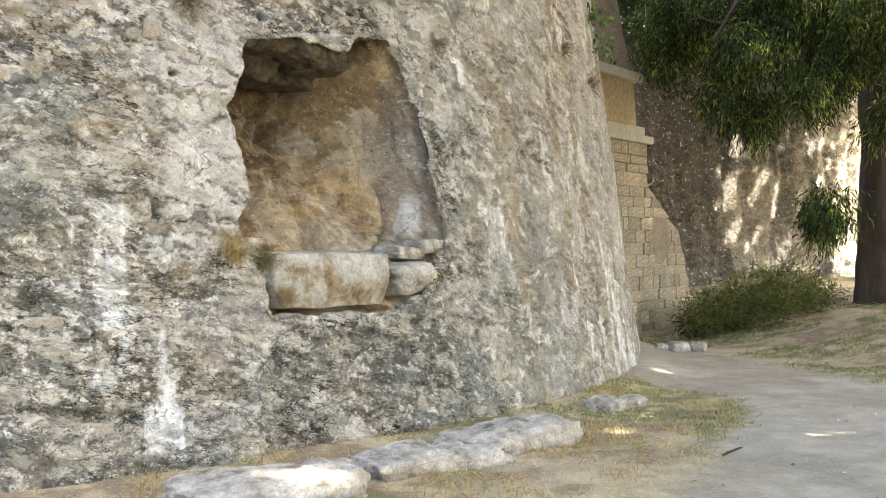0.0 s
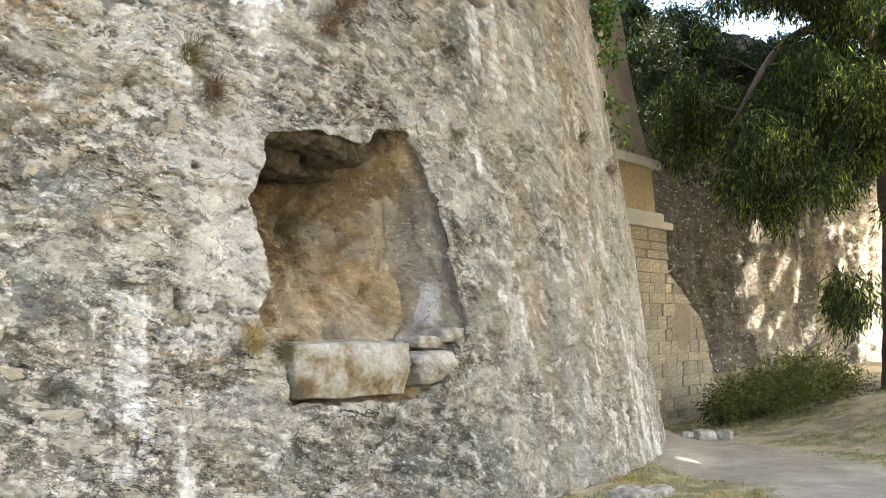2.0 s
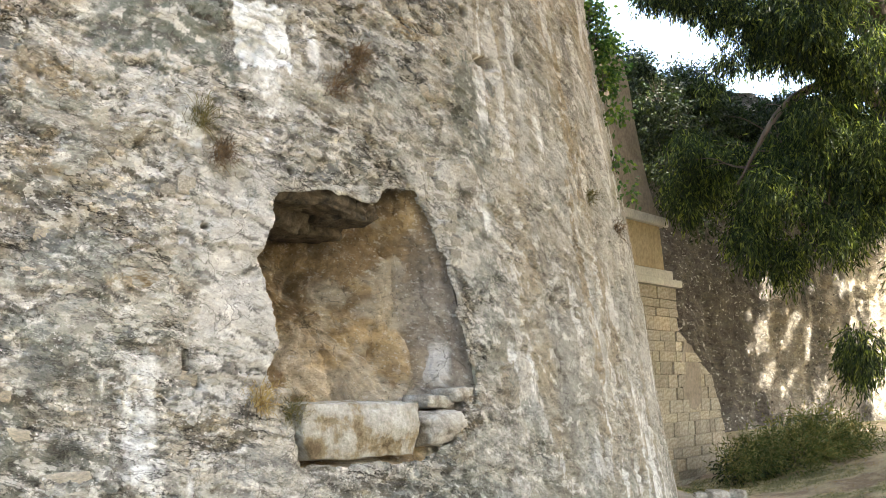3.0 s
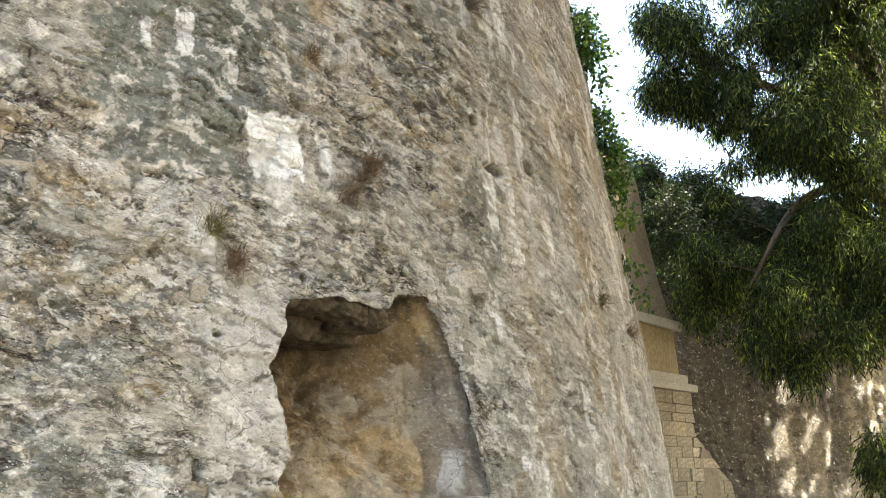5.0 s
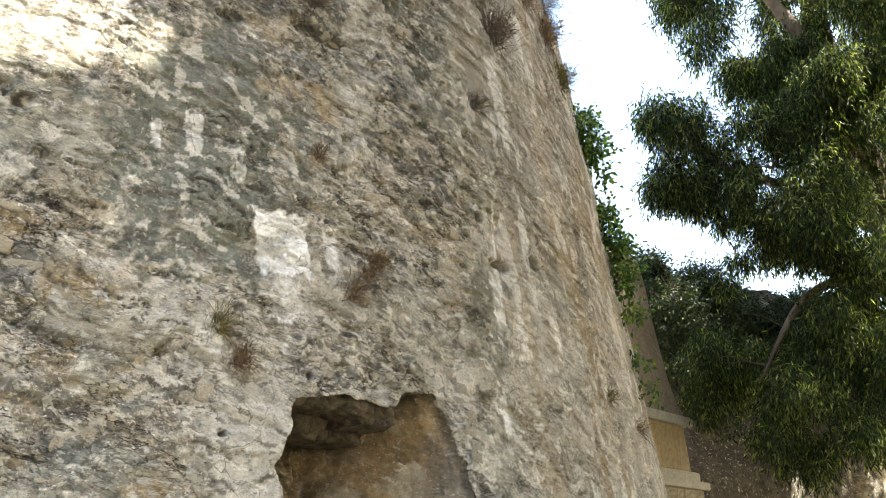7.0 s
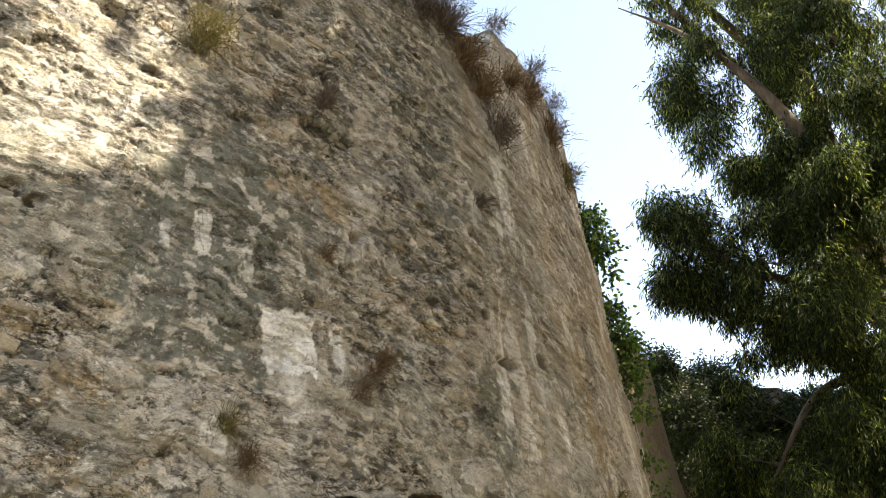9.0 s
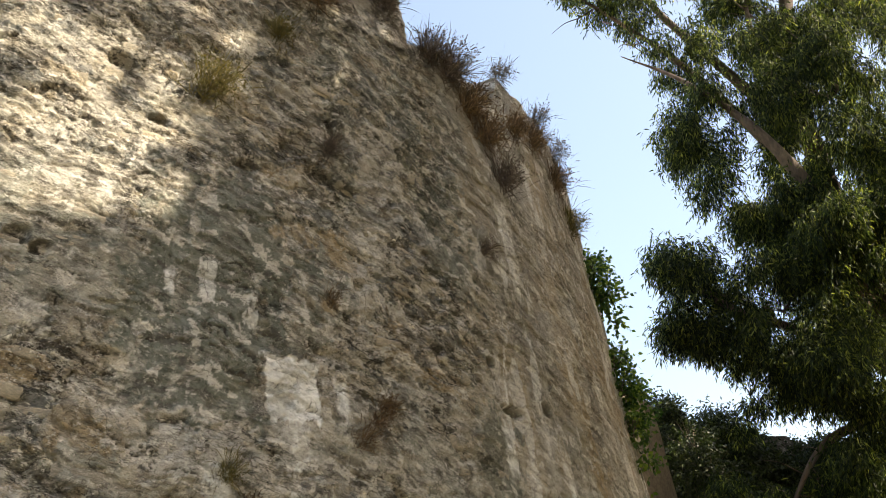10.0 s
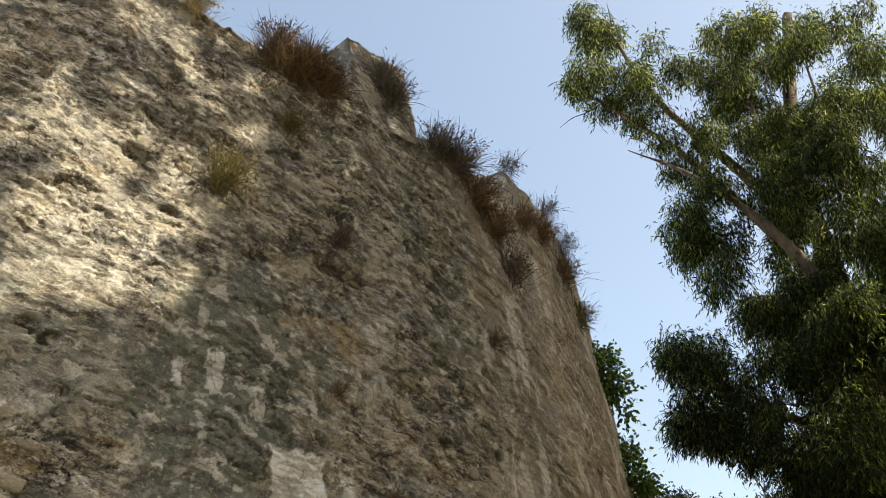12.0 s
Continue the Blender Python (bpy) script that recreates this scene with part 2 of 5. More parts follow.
def leafy(name, stops, translucent=0.5, rough=0.45, back=1.5, gloss=0.35):
    """Leaves: colour varies leaf by leaf; light passes through."""
    m, t, n, l, bsdf = nodes_of(name)
    geo = n.new("ShaderNodeNewGeometry")
    col = ramp(t, geo.outputs["Random Per Island"], stops)
    l.new(col, bsdf.inputs["Base Color"])
    bsdf.inputs["Roughness"].default_value = rough
    bsdf.inputs["Specular IOR Level"].default_value = gloss
    tr = n.new("ShaderNodeBsdfTranslucent")
    l.new(mixc(t, col, (back, back * 1.05, back * 0.6), 1.0, 'MULTIPLY'), tr.inputs["Color"])
    mx = n.new("ShaderNodeMixShader")
    mx.inputs[0].default_value = translucent
    l.new(bsdf.outputs[0], mx.inputs[1])
    l.new(tr.outputs[0], mx.inputs[2])
    l.new(mx.outputs[0], n["Material Output"].inputs["Surface"])
    return m


def bark_material(name, dark, pale):
    m, t, n, l, bsdf = nodes_of(name)
    big = noise_node(t, 2.0, 6, 0.6, (1, 1, 0.25))
    fine = noise_node(t, 14.0, 7, 0.7, (1, 1, 0.2))
    col = ramp(t, big, [(0.35, dark), (0.65, pale)])
    col = mixc(t, col, ramp(t, fine, [(0.3, (0.5, 0.5, 0.5)), (0.7, (1.2, 1.2, 1.2))]), 0.9, 'MULTIPLY')
    l.new(col, bsdf.inputs["Base Color"])
    bsdf.inputs["Roughness"].default_value = 0.9
    bump(t, bsdf, fine, 1.0, 0.02)
    return m


M_WALL = tinted_stone("weathered_masonry")
M_NICHE = tinted_stone("niche_core", grain=32.0, contrast=0.6, relief=0.04, slits=0.5)
M_FAR = tinted_stone("far_masonry", contrast=0.5, relief=0.03, size=2.6, slits=0.0)
M_GROUND = tinted_stone("dry_earth", grain=60.0, contrast=0.45, relief=0.012, rough=0.97, crack=0.0, slits=0.0)
M_RUBBLE = plain_stone("rubble_stone", [(0.3, (0.24, 0.225, 0.195)), (0.5, (0.37, 0.335, 0.275)), (0.7, (0.50, 0.45, 0.36))], 7.0, 0.012, per_object=0.8)
M_BLOCK = plain_stone("limestone_block", [(0.34, (0.13, 0.095, 0.055)), (0.43, (0.25, 0.20, 0.125)), (0.50, (0.34, 0.315, 0.265)), (0.68, (0.50, 0.48, 0.44))], 4.0, 0.03)
M_LEDGE = plain_stone("ledge_rock", [(0.34, (0.17, 0.145, 0.11)), (0.46, (0.36, 0.325, 0.27)), (0.56, (0.47, 0.435, 0.375)), (0.68, (0.62, 0.58, 0.51))], 6.0, 0.035)
# brown core rock, its colour darkened for the shade under the niche roof
M_SHADEROCK = plain_stone("shaded_core_rock", [(0.34, (0.035, 0.03, 0.024)), (0.48, (0.10, 0.08, 0.055)), (0.66, (0.19, 0.155, 0.11))], 9.0, 0.04)
M_ASHLAR = plain_stone("ashlar", [(0.34, (0.27, 0.23, 0.165)), (0.47, (0.44, 0.385, 0.295)), (0.68, (0.62, 0.57, 0.47))], 5.0, 0.02, per_object=0.9)
M_PALESTONE = plain_stone("pale_stone", [(0.3, (0.27, 0.245, 0.20)), (0.5, (0.40, 0.37, 0.315)), (0.7, (0.54, 0.51, 0.45))], 11.0, 0.025, per_object=0.6)
M_JOINT = plain_stone("lime_mortar", [(0.3, (0.30, 0.26, 0.19)), (0.7, (0.45, 0.40, 0.31))], 8.0, 0.01)
M_RENDER = plain_stone("ochre_render", [(0.3, (0.46, 0.36, 0.22)), (0.7, (0.56, 0.46, 0.30))], 2.0, 0.004)
M_CORNICE = plain_stone("pale_cornice", [(0.3, (0.52, 0.49, 0.42)), (0.7, (0.68, 0.66, 0.58))], 4.0, 0.006)
M_GREYRENDER = plain_stone("grey_render", [(0.3, (0.24, 0.20, 0.155)), (0.7, (0.36, 0.31, 0.25))], 2.5, 0.012)
# the brightest leaf stop stands in for sunlit yellow-green highlights
M_GUM = leafy("gum_leaf", [(0.0, (0.012, 0.019, 0.008)), (0.5, (0.032, 0.047, 0.017)), (0.82, (0.08, 0.105, 0.032)), (1.0, (0.27, 0.30, 0.07))], 0.45, 0.5, 1.9, 0.25)
M_BROAD = leafy("broad_leaf", [(0.0, (0.03, 0.075, 0.022)), (0.6, (0.07, 0.13, 0.035)), (1.0, (0.20, 0.28, 0.05))])
M_DARKLEAF = leafy("shrub_leaf", [(0.0, (0.011, 0.02, 0.008)), (0.6, (0.024, 0.04, 0.013)), (1.0, (0.075, 0.10, 0.028))], 0.3, 0.5, 1.2)
M_DRY = leafy("dry_grass", [(0.0, (0.22, 0.14, 0.055)), (0.5, (0.42, 0.30, 0.13)), (1.0, (0.60, 0.47, 0.24))], 0.3, 0.8, 1.0)
M_RUST = leafy("rusty_stems", [(0.0, (0.07, 0.048, 0.034)), (0.6, (0.15, 0.095, 0.055)), (1.0, (0.30, 0.20, 0.11))], 0.2, 0.8, 1.0)
M_GREYTWIG = leafy("grey_twigs", [(0.0, (0.06, 0.05, 0.045)), (0.6, (0.13, 0.10, 0.085)), (1.0, (0.22, 0.17, 0.14))], 0.2, 0.8, 1.0)
M_OLIVE = leafy("olive_herb", [(0.0, (0.07, 0.065, 0.025)), (0.6, (0.15, 0.125, 0.045)), (1.0, (0.27, 0.215, 0.085))], 0.3, 0.7, 1.0)
M_GRASS = leafy("green_grass", [(0.0, (0.06, 0.09, 0.025)), (0.5, (0.12, 0.14, 0.04)), (1.0, (0.30, 0.26, 0.10))], 0.35, 0.7, 1.0)
M_BARK = bark_material("gum_bark", (0.07, 0.05, 0.038), (0.26, 0.20, 0.15))
M_DARKBARK = bark_material("dark_bark", (0.035, 0.026, 0.02), (0.11, 0.08, 0.06))

# ---------------------------------------------------------------- the round tower wall
CX, CY, R0, BATTER, TOP = -9.222, 15.937, 12.0, 0.1446, 8.82
PH0 = radians(-59.944)


def on_wall(u, z, out=0.0):
    """The place on the battered round wall at u metres along it and z up, pushed outwards by out."""
    a = PH0 + np.asarray(u) / R0
    r = R0 - BATTER * np.asarray(z) + out
    return np.stack([CX + r * np.cos(a), CY + r * np.sin(a), np.asarray(z) + 0 * a], -1)


def wall_pose(u, z, out=0.0, turn=0.0):
    """A pose on the wall: local x along it, y into it, z up."""
    p = on_wall(u, z, out)
    a = math.degrees(PH0 + u / R0)
    return pose(*p, 0, 0, a + 90) @ pose(0, 0, 0, 0, turn, 0)


# along, up, half width, half height: white lime runs and patches
LIME = [(1.50, 1.30, .10, .30), (1.80, .62, .05, .16), (1.42, .70, .07, .05), (2.62, 3.74, .11, .22), (3.06, 4.20, .05, .17),
        (1.92, 3.35, .11, .13), (5.58, 3.88, .07, .19), (5.20, 4.22, .06, .30), (5.41, 1.60, .04, .19), (5.02, 3.05, .05, .11),
        (7.35, 2.62, .06, .20), (8.42, .62, .13, .60), (7.62, .55, .06, .25), (2.24, 2.47, .035, .03),
        (5.05, 1.78, .03, .10), (8.0, .9, .05, .5), (6.3, 4.1, .07, .25)]
OCHRE = [(1.60, 2.25, .26, .09), (3.14, 5.55, .15, .12), (3.72, 4.85, .20, .26), (3.0, 5.0, .10, .10), (0.35, .80, .22, .12), (6.9, 2.6, .10, 1.1), (7.2, 4.4, .12, .8), (3.15, 5.6, .17, .2), (4.25, 4.6, .2, .1), (2.7, 5.6, .2, .1), (0.5, 4.0, .3, .12), (0.9, 3.6, .2, .15)]
SLATE = [(5.32, 1.22, .14, .30), (2.0, 5.35, .75, .55), (1.9, 4.4, .45, .55), (4.7, 6.6, .35, 1.1), (0.75, .95, .55, .35), (1.0, 1.75, .45, .3),
         (0.55, 3.3, .3, .12), (4.9, 2.2, .2, .6), (4.2, .6, .7, .35), (4.35, 7.4, .3, .7), (1.40, 4.65, .30, .5), (1.7, 5.3, .25, .25), (1.45, 4.15, .32, .3), (5.0, 4.0, .3, .55), (2.2, 5.0, .35, .3)]
PALE = [(2.25, 2.35, .42, .75), (2.2, 1.75, .45, .35), (3.35, 3.12, .28, .07), (4.38, 2.95, .13, .45), (3.45, 5.5, .2, .35), (3.3, .95, .5, .08), (4.0, 7.0, .35, .5), (1.6, 3.6, .3, .25), (0.9, 5.9, .5, .5), (1.55, 2.85, .22, .12), (3.5, 5.45, .22, .6), (1.9, 3.45, .13, .2), (3.4, 4.8, .16, .16), (4.15, 5.7, .12, .2)]
PITS = [(.51, 4.92, .06, .045), (3.35, 5.29, .045, .045), (4.28, 4.91, .085, .04), (6.09, 4.73, .10, .07), (3.93, 6.35, .05, .05), (4.32, 7.18, .06, .07),
        (1.83, 1.74, .03, .10), (1.90, 1.60, .025, .05), (.55, 1.22, .06, .05), (.35, 1.1, .12, .03), (2.75, 3.13, .04, .035), (5.1, 4.98, .05, .05), (3.2, 6.9, .05, .16), (2.7, 7.55, .10, .05),
        (1.0, 6.9, .10, .07), (4.8, .72, .04, .05), (1.3, 7.9, .08, .06), (3.05, 6.35, .16, .07), (1.35, 6.4, .10, .05), (2.2, 6.2, .08, .06), (3.3, 6.3, .18, .06), (0.35, 5.0, .09, .06), (3.4, 5.3, .06, .05), (5.35, 4.55, .22, .05), (2.0, 2.65, .03, .02)]

# white lime runs: along and up at the head, then at the foot, half width at head and foot
RUNS = [(1.48, 1.60, 1.48, 1.0, .13, .05), (1.80, .90, 1.80, .22, .02, .13), (8.18, 1.15, 8.45, .08, .06, .11), (7.12, .75, 7.15, .30, .05, .06), (8.75, .6, 8.85, .05, .05, .10),
        (6.85, 1.35, 6.9, 1.0, .04, .03), (5.40, 1.75, 5.43, 1.42, .03, .025), (5.10, 1.82, 5.12, 1.68, .03, .02), (4.98, 3.22, 5.02, 2.92, .07, .03), (3.0, 4.35, 3.06, 4.05, .04, .03),
        (1.86, 5.10, 1.82, 4.80, .06, .04), (2.25, 4.92, 2.24, 4.66, .05, .04), (1.53, 4.92, 1.53, 4.78, .05, .05), (5.38, 5.2, 5.30, 4.45, .035, .04), (5.25, 4.45, 5.24, 3.95, .05, .04), (5.55, 4.0, 5.60, 3.74, .05, .07)]


def runs(u, z, wob):
    m = np.zeros_like(u)
    for ua, za, ub, zb, wa, wb in RUNS:
        f = np.clip((za - z) / (za - zb), 0, 1)
        d = np.abs(u - ua - (ub - ua) * f) / (wa + (wb - wa) * f)
        e = np.maximum(z - za, zb - z) / 0.06
        m = np.maximum(m, (1 - step(0.75, 1.15, d + wob)) * (1 - step(-0.6, 1.0, e + wob)))
    return m


def blot(u, z, spots, wob, hard=0.35):
    m = np.zeros_like(u)
    for su, sz, wu, wz in spots:
        d = (np.abs((u - su) / wu) ** 2.6 + np.abs((z - sz) / wz) ** 2.6) ** (1 / 2.6)
        m = np.maximum(m, 1 - step(1 - hard, 1 + hard, d + wob))
    return m


def wall_skin(u, z):
    """How far the masonry stands out, and its colour and coarseness, over the wall."""
    w1, w2 = fbm(u * 1.7, z * 1.7, octaves=6, seed=3), fbm(u * 1.7, z * 1.7, octaves=6, seed=4)
    v1, v2 = fbm(u * 9, z * 9, octaves=4, seed=5), fbm(u * 9, z * 9, octaves=4, seed=6)
    wu, wz = u + 0.45 * (w1 - 0.5) + 0.07 * (v1 - 0.5), z + 0.38 * (w2 - 0.5) + 0.06 * (v2 - 0.5)
    tilt = wz + DIP * wu                                   # courses dip a little
    f1, f2, val = cells(wu / 0.36, tilt / 0.13, 7)
    g1, g2, val2 = cells(wu / 0.11 + 40, tilt / 0.06, 21)
    bu, bz = wu + 0.9 * (w2 - 0.5) + 0.12 * (v2 - 0.5), wz + 0.8 * (w1 - 0.5) + 0.12 * (v1 - 0.5)
    _, _, za = cells(bu / 0.85 + 7, bz / 0.6, 57)           # patches of old render, one over another
    _, _, zb = cells(bu / 0.42 - 9, bz / 0.33 + 5, 58)
    n1, n2 = fbm(u * 0.9, z * 0.9, seed=30), fbm(u * 2.3 + 5, z * 2.3, octaves=5, seed=31)
    n3, n4 = fbm(u * 7, z * 7, octaves=5, seed=32), fbm(u * 22, z * 22, octaves=3, seed=33)
    n5 = fbm(wu * 3.2, tilt * 8.5, octaves=6, seed=41, gain=0.55)
    n6 = fbm(wu * 8, tilt * 23, octaves=4, seed=42, gain=0.55)
    lay = fbm(u * 3.0, tilt * 13, octaves=5, seed=36)
    right = step(4.3, 5.8, u)
    upper = step(5.6, 7.0, z + 0.8 * (n2 - 0.5)) * (1 - 0.6 * right)
    smooth = np.maximum(step(0.45, 0.55, za), 0.8 * step(0.62, 0.70, zb))
    render = np.clip(0.9 * smooth * (1 - 0.7 * upper) + 0.45 * right, 0, 0.95)
    render = np.maximum(render, blot(u, z, PALE[:2], (n2 - 0.5) * 1.2 + (n3 - 0.5)) * 0.85)
    render = np.maximum(render, blot(u, z, SLATE[1:3], (n2 - 0.5) * 1.2 + (n3 - 0.5)) * 0.85)
    stone = 1 - render
    joint = step(0.0, 0.12, f2 - f1)
    joint2 = step(0.0, 0.18, g2 - g1)
    pit = blot(u, z, PITS, (n3 - 0.5) * 1.2, 0.3)
    fl1, fl2 = flakes(n5, 9, 0.16), flakes(n6, 7, 0.22)
    out = ((0.09 * (n1 - 0.5) + 0.06 * (n2 - 0.5)) * (1 - 0.45 * right) + 0.028 * render * (0.5 + 0.5 * za)
           + (0.022 + 0.042 * stone) * (1 - 0.7 * right) * (fl1 - 0.5) + (0.014 + 0.028 * stone) * (1 - 0.5 * right) * (fl2 - 0.5)
           + stone * (0.024 * joint * (0.2 + val) + 0.010 * joint2 * val2 - 0.016)
           + (0.006 + 0.012 * stone) * (n4 - 0.5) + 0.026 * stone * (flakes(lay, 6) - 0.5))
    ajar = np.abs(fbm(wu * 1.2 + 3, tilt * 4.2, octaves=6, seed=63) - 0.5)
    ajar = step(0.009, 0.003, ajar) * step(0.54, 0.60, fbm(u * 0.9, z * 1.1, octaves=3, seed=64)) * (1 - 0.85 * right)   # open joints
    out = out - 0.025 * ajar
    chips = step(0.595, 0.615, fbm(wu * 2.6, tilt * 9, octaves=6, seed=40))
    out = out - 0.020 * chips - 0.075 * pit
    # colour: render patches, each with a tone of its own
    beige, grey, slate = np.array((.395, .352, .285)), np.array((.325, .308, .272)), np.array((.165, .176, .152))
    ochre, lime, pale, dark = np.array((.36, .285, .185)), np.array((.88, .88, .87)), np.array((.53, .51, .47)), np.array((.10, .09, .078))
    col = blend(np.broadcast_to(grey, (*u.shape, 3)), beige, step(0.38, 0.62, n2 * 0.6 + n5 * 0.4))
    col = blend(col, slate * 1.25, 0.7 * step(0.74, 0.78, za) * (1 - 0.8 * right))
    col = blend(col, pale, 0.45 * step(0.50, 0.53, za) * step(0.64, 0.61, za))
    col = blend(col, beige * 1.15, 0.5 * step(0.80, 0.83, zb))
    col = blend(col, slate * 1.3, 0.5 * step(0.12, 0.10, zb) * (1 - 0.7 * right))
    col = blend(col, slate * 1.15, 0.33 * step(0.55, 0.57, fbm(u * 1.4 + 3, z * 2.0, octaves=6, seed=51) + 0.25 * (n6 - 0.5)) * (1 - 0.8 * right))
    col = blend(col, ochre, 0.5 * step(0.57, 0.60, fbm(u * 1.9 + 9, z * 1.9, octaves=6, seed=50) + 0.2 * (n5 - 0.5)))
    col = blend(col, pale, 0.5 * step(0.53, 0.56, fl1) * stone)
    col = blend(col, slate * 1.15, 0.18 * step(0.44, 0.41, fl1) * (1 - 0.85 * right))
    col = blend(col, pale * 1.1, 0.7 * stone * step(0.74, 0.79, val) * joint)
    col = blend(col, ochre, 0.55 * stone * step(0.22, 0.17, val) * joint)
    col = blend(col, (.20, .205, .205), 0.8 * stone * step(0.23, 0.24, val) * step(0.44, 0.43, val) * joint)
    col = blend(col, pale * 1.2, 0.7 * stone * step(0.80, 0.85, val2) * joint2)
    col = blend(col, dark, 0.30 * stone * step(0.60, 0.63, lay) * (1 - 0.8 * right))
    col = blend(col, dark, 0.35 * stone * (1 - joint) * step(0.42, 0.55, n3))
    col = blend(col, beige * 0.72, 0.6 * chips * (1 - 0.7 * right))
    # rain runs on the smoother face
    runw = u + 0.10 * (fbm(u * 2, z * 0.8, seed=43) - 0.5)
    col = blend(col, grey * 0.75, 0.45 * right * step(0.48, 0.64, fbm(runw * 2.2, z * 0.5, octaves=3, seed=34)))
    col = blend(col, pale, 0.6 * right * step(0.48, 0.62, fbm(runw * 2.0 + 30, z * 0.45, octaves=3, seed=37)))
    col = blend(col, beige * (1.08, .98, .82), 0.5 * right * step(0.50, 0.66, fbm(runw * 1.6 + 60, z * 0.35, octaves=3, seed=38)))
    col = blend(col, lime, 0.55 * right * step(0.635, 0.68, fbm(u * 4, z * 1.3, octaves=5, seed=35)))
    wob = (n3 - 0.5) * 1.7 + (n4 - 0.5) * 0.9
    band = blot(u, z, [(3.4, 3.3, 2.8, 1.3)], (n2 - 0.5) * 1.8 + (n5 - 0.5) * 1.4, 0.5)      # cleaner render round the niche head
    col = blend(col, pale * 1.2, 0.55 * band * step(0.40, 0.56, n5 * 0.5 + n3 * 0.5))
    splash = step(1.5, 0.5, z + 0.8 * (n2 - 0.5) + 0.4 * (n5 - 0.5))                          # damp grey growth over the foot
    col = blend(col, slate * 1.35, 0.38 * splash * step(0.40, 0.5, n5))
    col = blend(col, (.17, .15, .12), 0.6 * step(0.48, 0.52, fbm(u * 1.6, tilt * 7, octaves=6, seed=62)) * step(2.6, 1.6, u) * step(3.2, 2.2, z))
    col = blend(col, pale, 0.85 * blot(u, z, PALE, wob, 0.2))
    col = blend(col, slate * 1.15, (0.55 + 0.3 * step(3.0, 4.0, z)) * blot(u, z, SLATE, wob * 1.3, 0.16))
    col = blend(col, slate, 0.7 * blot(u, z, [(1.95, 5.3, .82, .62), (1.85, 4.45, .58, .62), (3.3, 7.2, .20, 1.2)], wob * 0.8, 0.14))
    crust = step(7.7, 8.9, z + 1.2 * (n2 - 0.5) + 0.6 * (n5 - 0.5))                           # weathered crust on the parapet
    col = blend(col, (.15, .132, .105), 0.55 * crust)
    col = blend(col, ochre, 0.85 * blot(u, z, OCHRE, wob * 0.9, 0.2))
    # pits and open joints: cavity dirt and inner shade put into the colour
    col = blend(col, dark, 0.75 * pit)
    col = blend(col, dark * 0.7, 0.8 * ajar)
    flecks = step(0.635, 0.655, fbm(u * 7, tilt * 13, octaves=5, seed=55))
    col = blend(col, pale * 1.25, 0.75 * flecks)
    col = blend(col, dark, 0.7 * (1 - 0.6 * right) * step(0.645, 0.67, fbm(u * 6 + 8, tilt * 19, octaves=5, seed=56)))
    col = blend(col, pale * 1.05, 0.6 * blot(u, z, PALE[-4:], wob * 0.9))
    col = blend(col, ochre * 1.1, 0.6 * blot(u, z, OCHRE[-5:], wob * 0.9))
    drip = fbm(u * 26, z * 3, octaves=3, seed=52) - 0.5
    white = 0.85 * blot(u, z, LIME, wob * 1.1 + drip * 1.1, 0.7) * (0.45 + 0.55 * step(0.40, 0.52, n6))
    square = np.maximum(np.abs((u - 2.57 - 0.06 * (z - 4.2)) / .28), np.abs((z - 4.17) / .27)) + wob * 0.24 + drip * 0.6 * step(4.3, 3.9, z) + drip * 0.25
    white = np.maximum(white, 0.97 * (1 - step(0.90, 0.97, square)))
    white = np.maximum(white, 0.74 * runs(u, z, 1.5 * wob + 2.6 * drip) * (0.55 + 0.45 * step(0.36, 0.5, n6)))
    col = blend(col, lime, white)
    leftlow = step(2.6, 1.6, u + 0.8 * (n2 - 0.5)) * step(3.0, 2.0, z)
    coarse = np.clip((0.34 + 0.75 * stone + 0.25 * splash + 0.2 * leftlow - 0.12 * right) * (1 - 0.85 * white) * (1 - 0.4 * right), 0.06, 1)
    plain = np.maximum(blot(u, z, PALE[:2], wob, 0.2), blot(u, z, SLATE[1:3], wob * 1.3, 0.16))
    coarse = coarse * (1 - 0.62 * plain)
    col = col * (1 + (0.40 * n4 - 0.20) * coarse)[..., None]
    return out, np.concatenate([col, coarse[..., None]], -1)


# the mouth of the niche, in metres along and up the wall
MOUTH = [(2.62, 1.0), (2.60, 1.42), (2.42, 1.62), (2.54, 1.9), (2.50, 2.15), (2.44, 2.46), (2.56, 2.72), (2.62, 2.94), (2.90, 3.02),
         (3.30, 3.0), (3.52, 2.95), (3.62, 3.02), (3.68, 3.1), (4.05, 3.17), (4.35, 2.57), (4.53, 1.5), (4.32, 1.38), (4.22, 1.14), (3.8, 1.0)]


def inside(u, z, poly):
    r = np.zeros(u.shape, bool)
    for (a, b), (c, d) in zip(poly, poly[1:] + poly[:1]):
        r ^= ((b > z) != (d > z)) & (u < (c - a) * (z - b) / (d - b + 1e-12) + a)
    return r


us = np.concatenate([np.arange(-9, -1.2, 0.15), np.arange(-1.2, 6.5, 0.0138), np.arange(6.5, 12.0, 0.024), np.arange(12.0, 25.0, 0.2)])
zs = np.linspace(-0.6, TOP, 672)
U, Zg = np.meshgrid(us, zs)
out, col = wall_skin(U, Zg)
rim = 0.16 * (fbm(us * 1.3, us * 0, seed=60) - 0.5) + 0.10 * (fbm(us * 6, us * 0, seed=61) - 0.5) + 0.18 * step(2.2, 1.2, us)
lift = step(TOP - 1.2, TOP, Zg) * rim[None, :]
verts = on_wall(U, Zg + lift, out)
cap = on_wall(us, TOP + rim * 0.3 - 0.03, -9.5)            # the platform behind the top edge
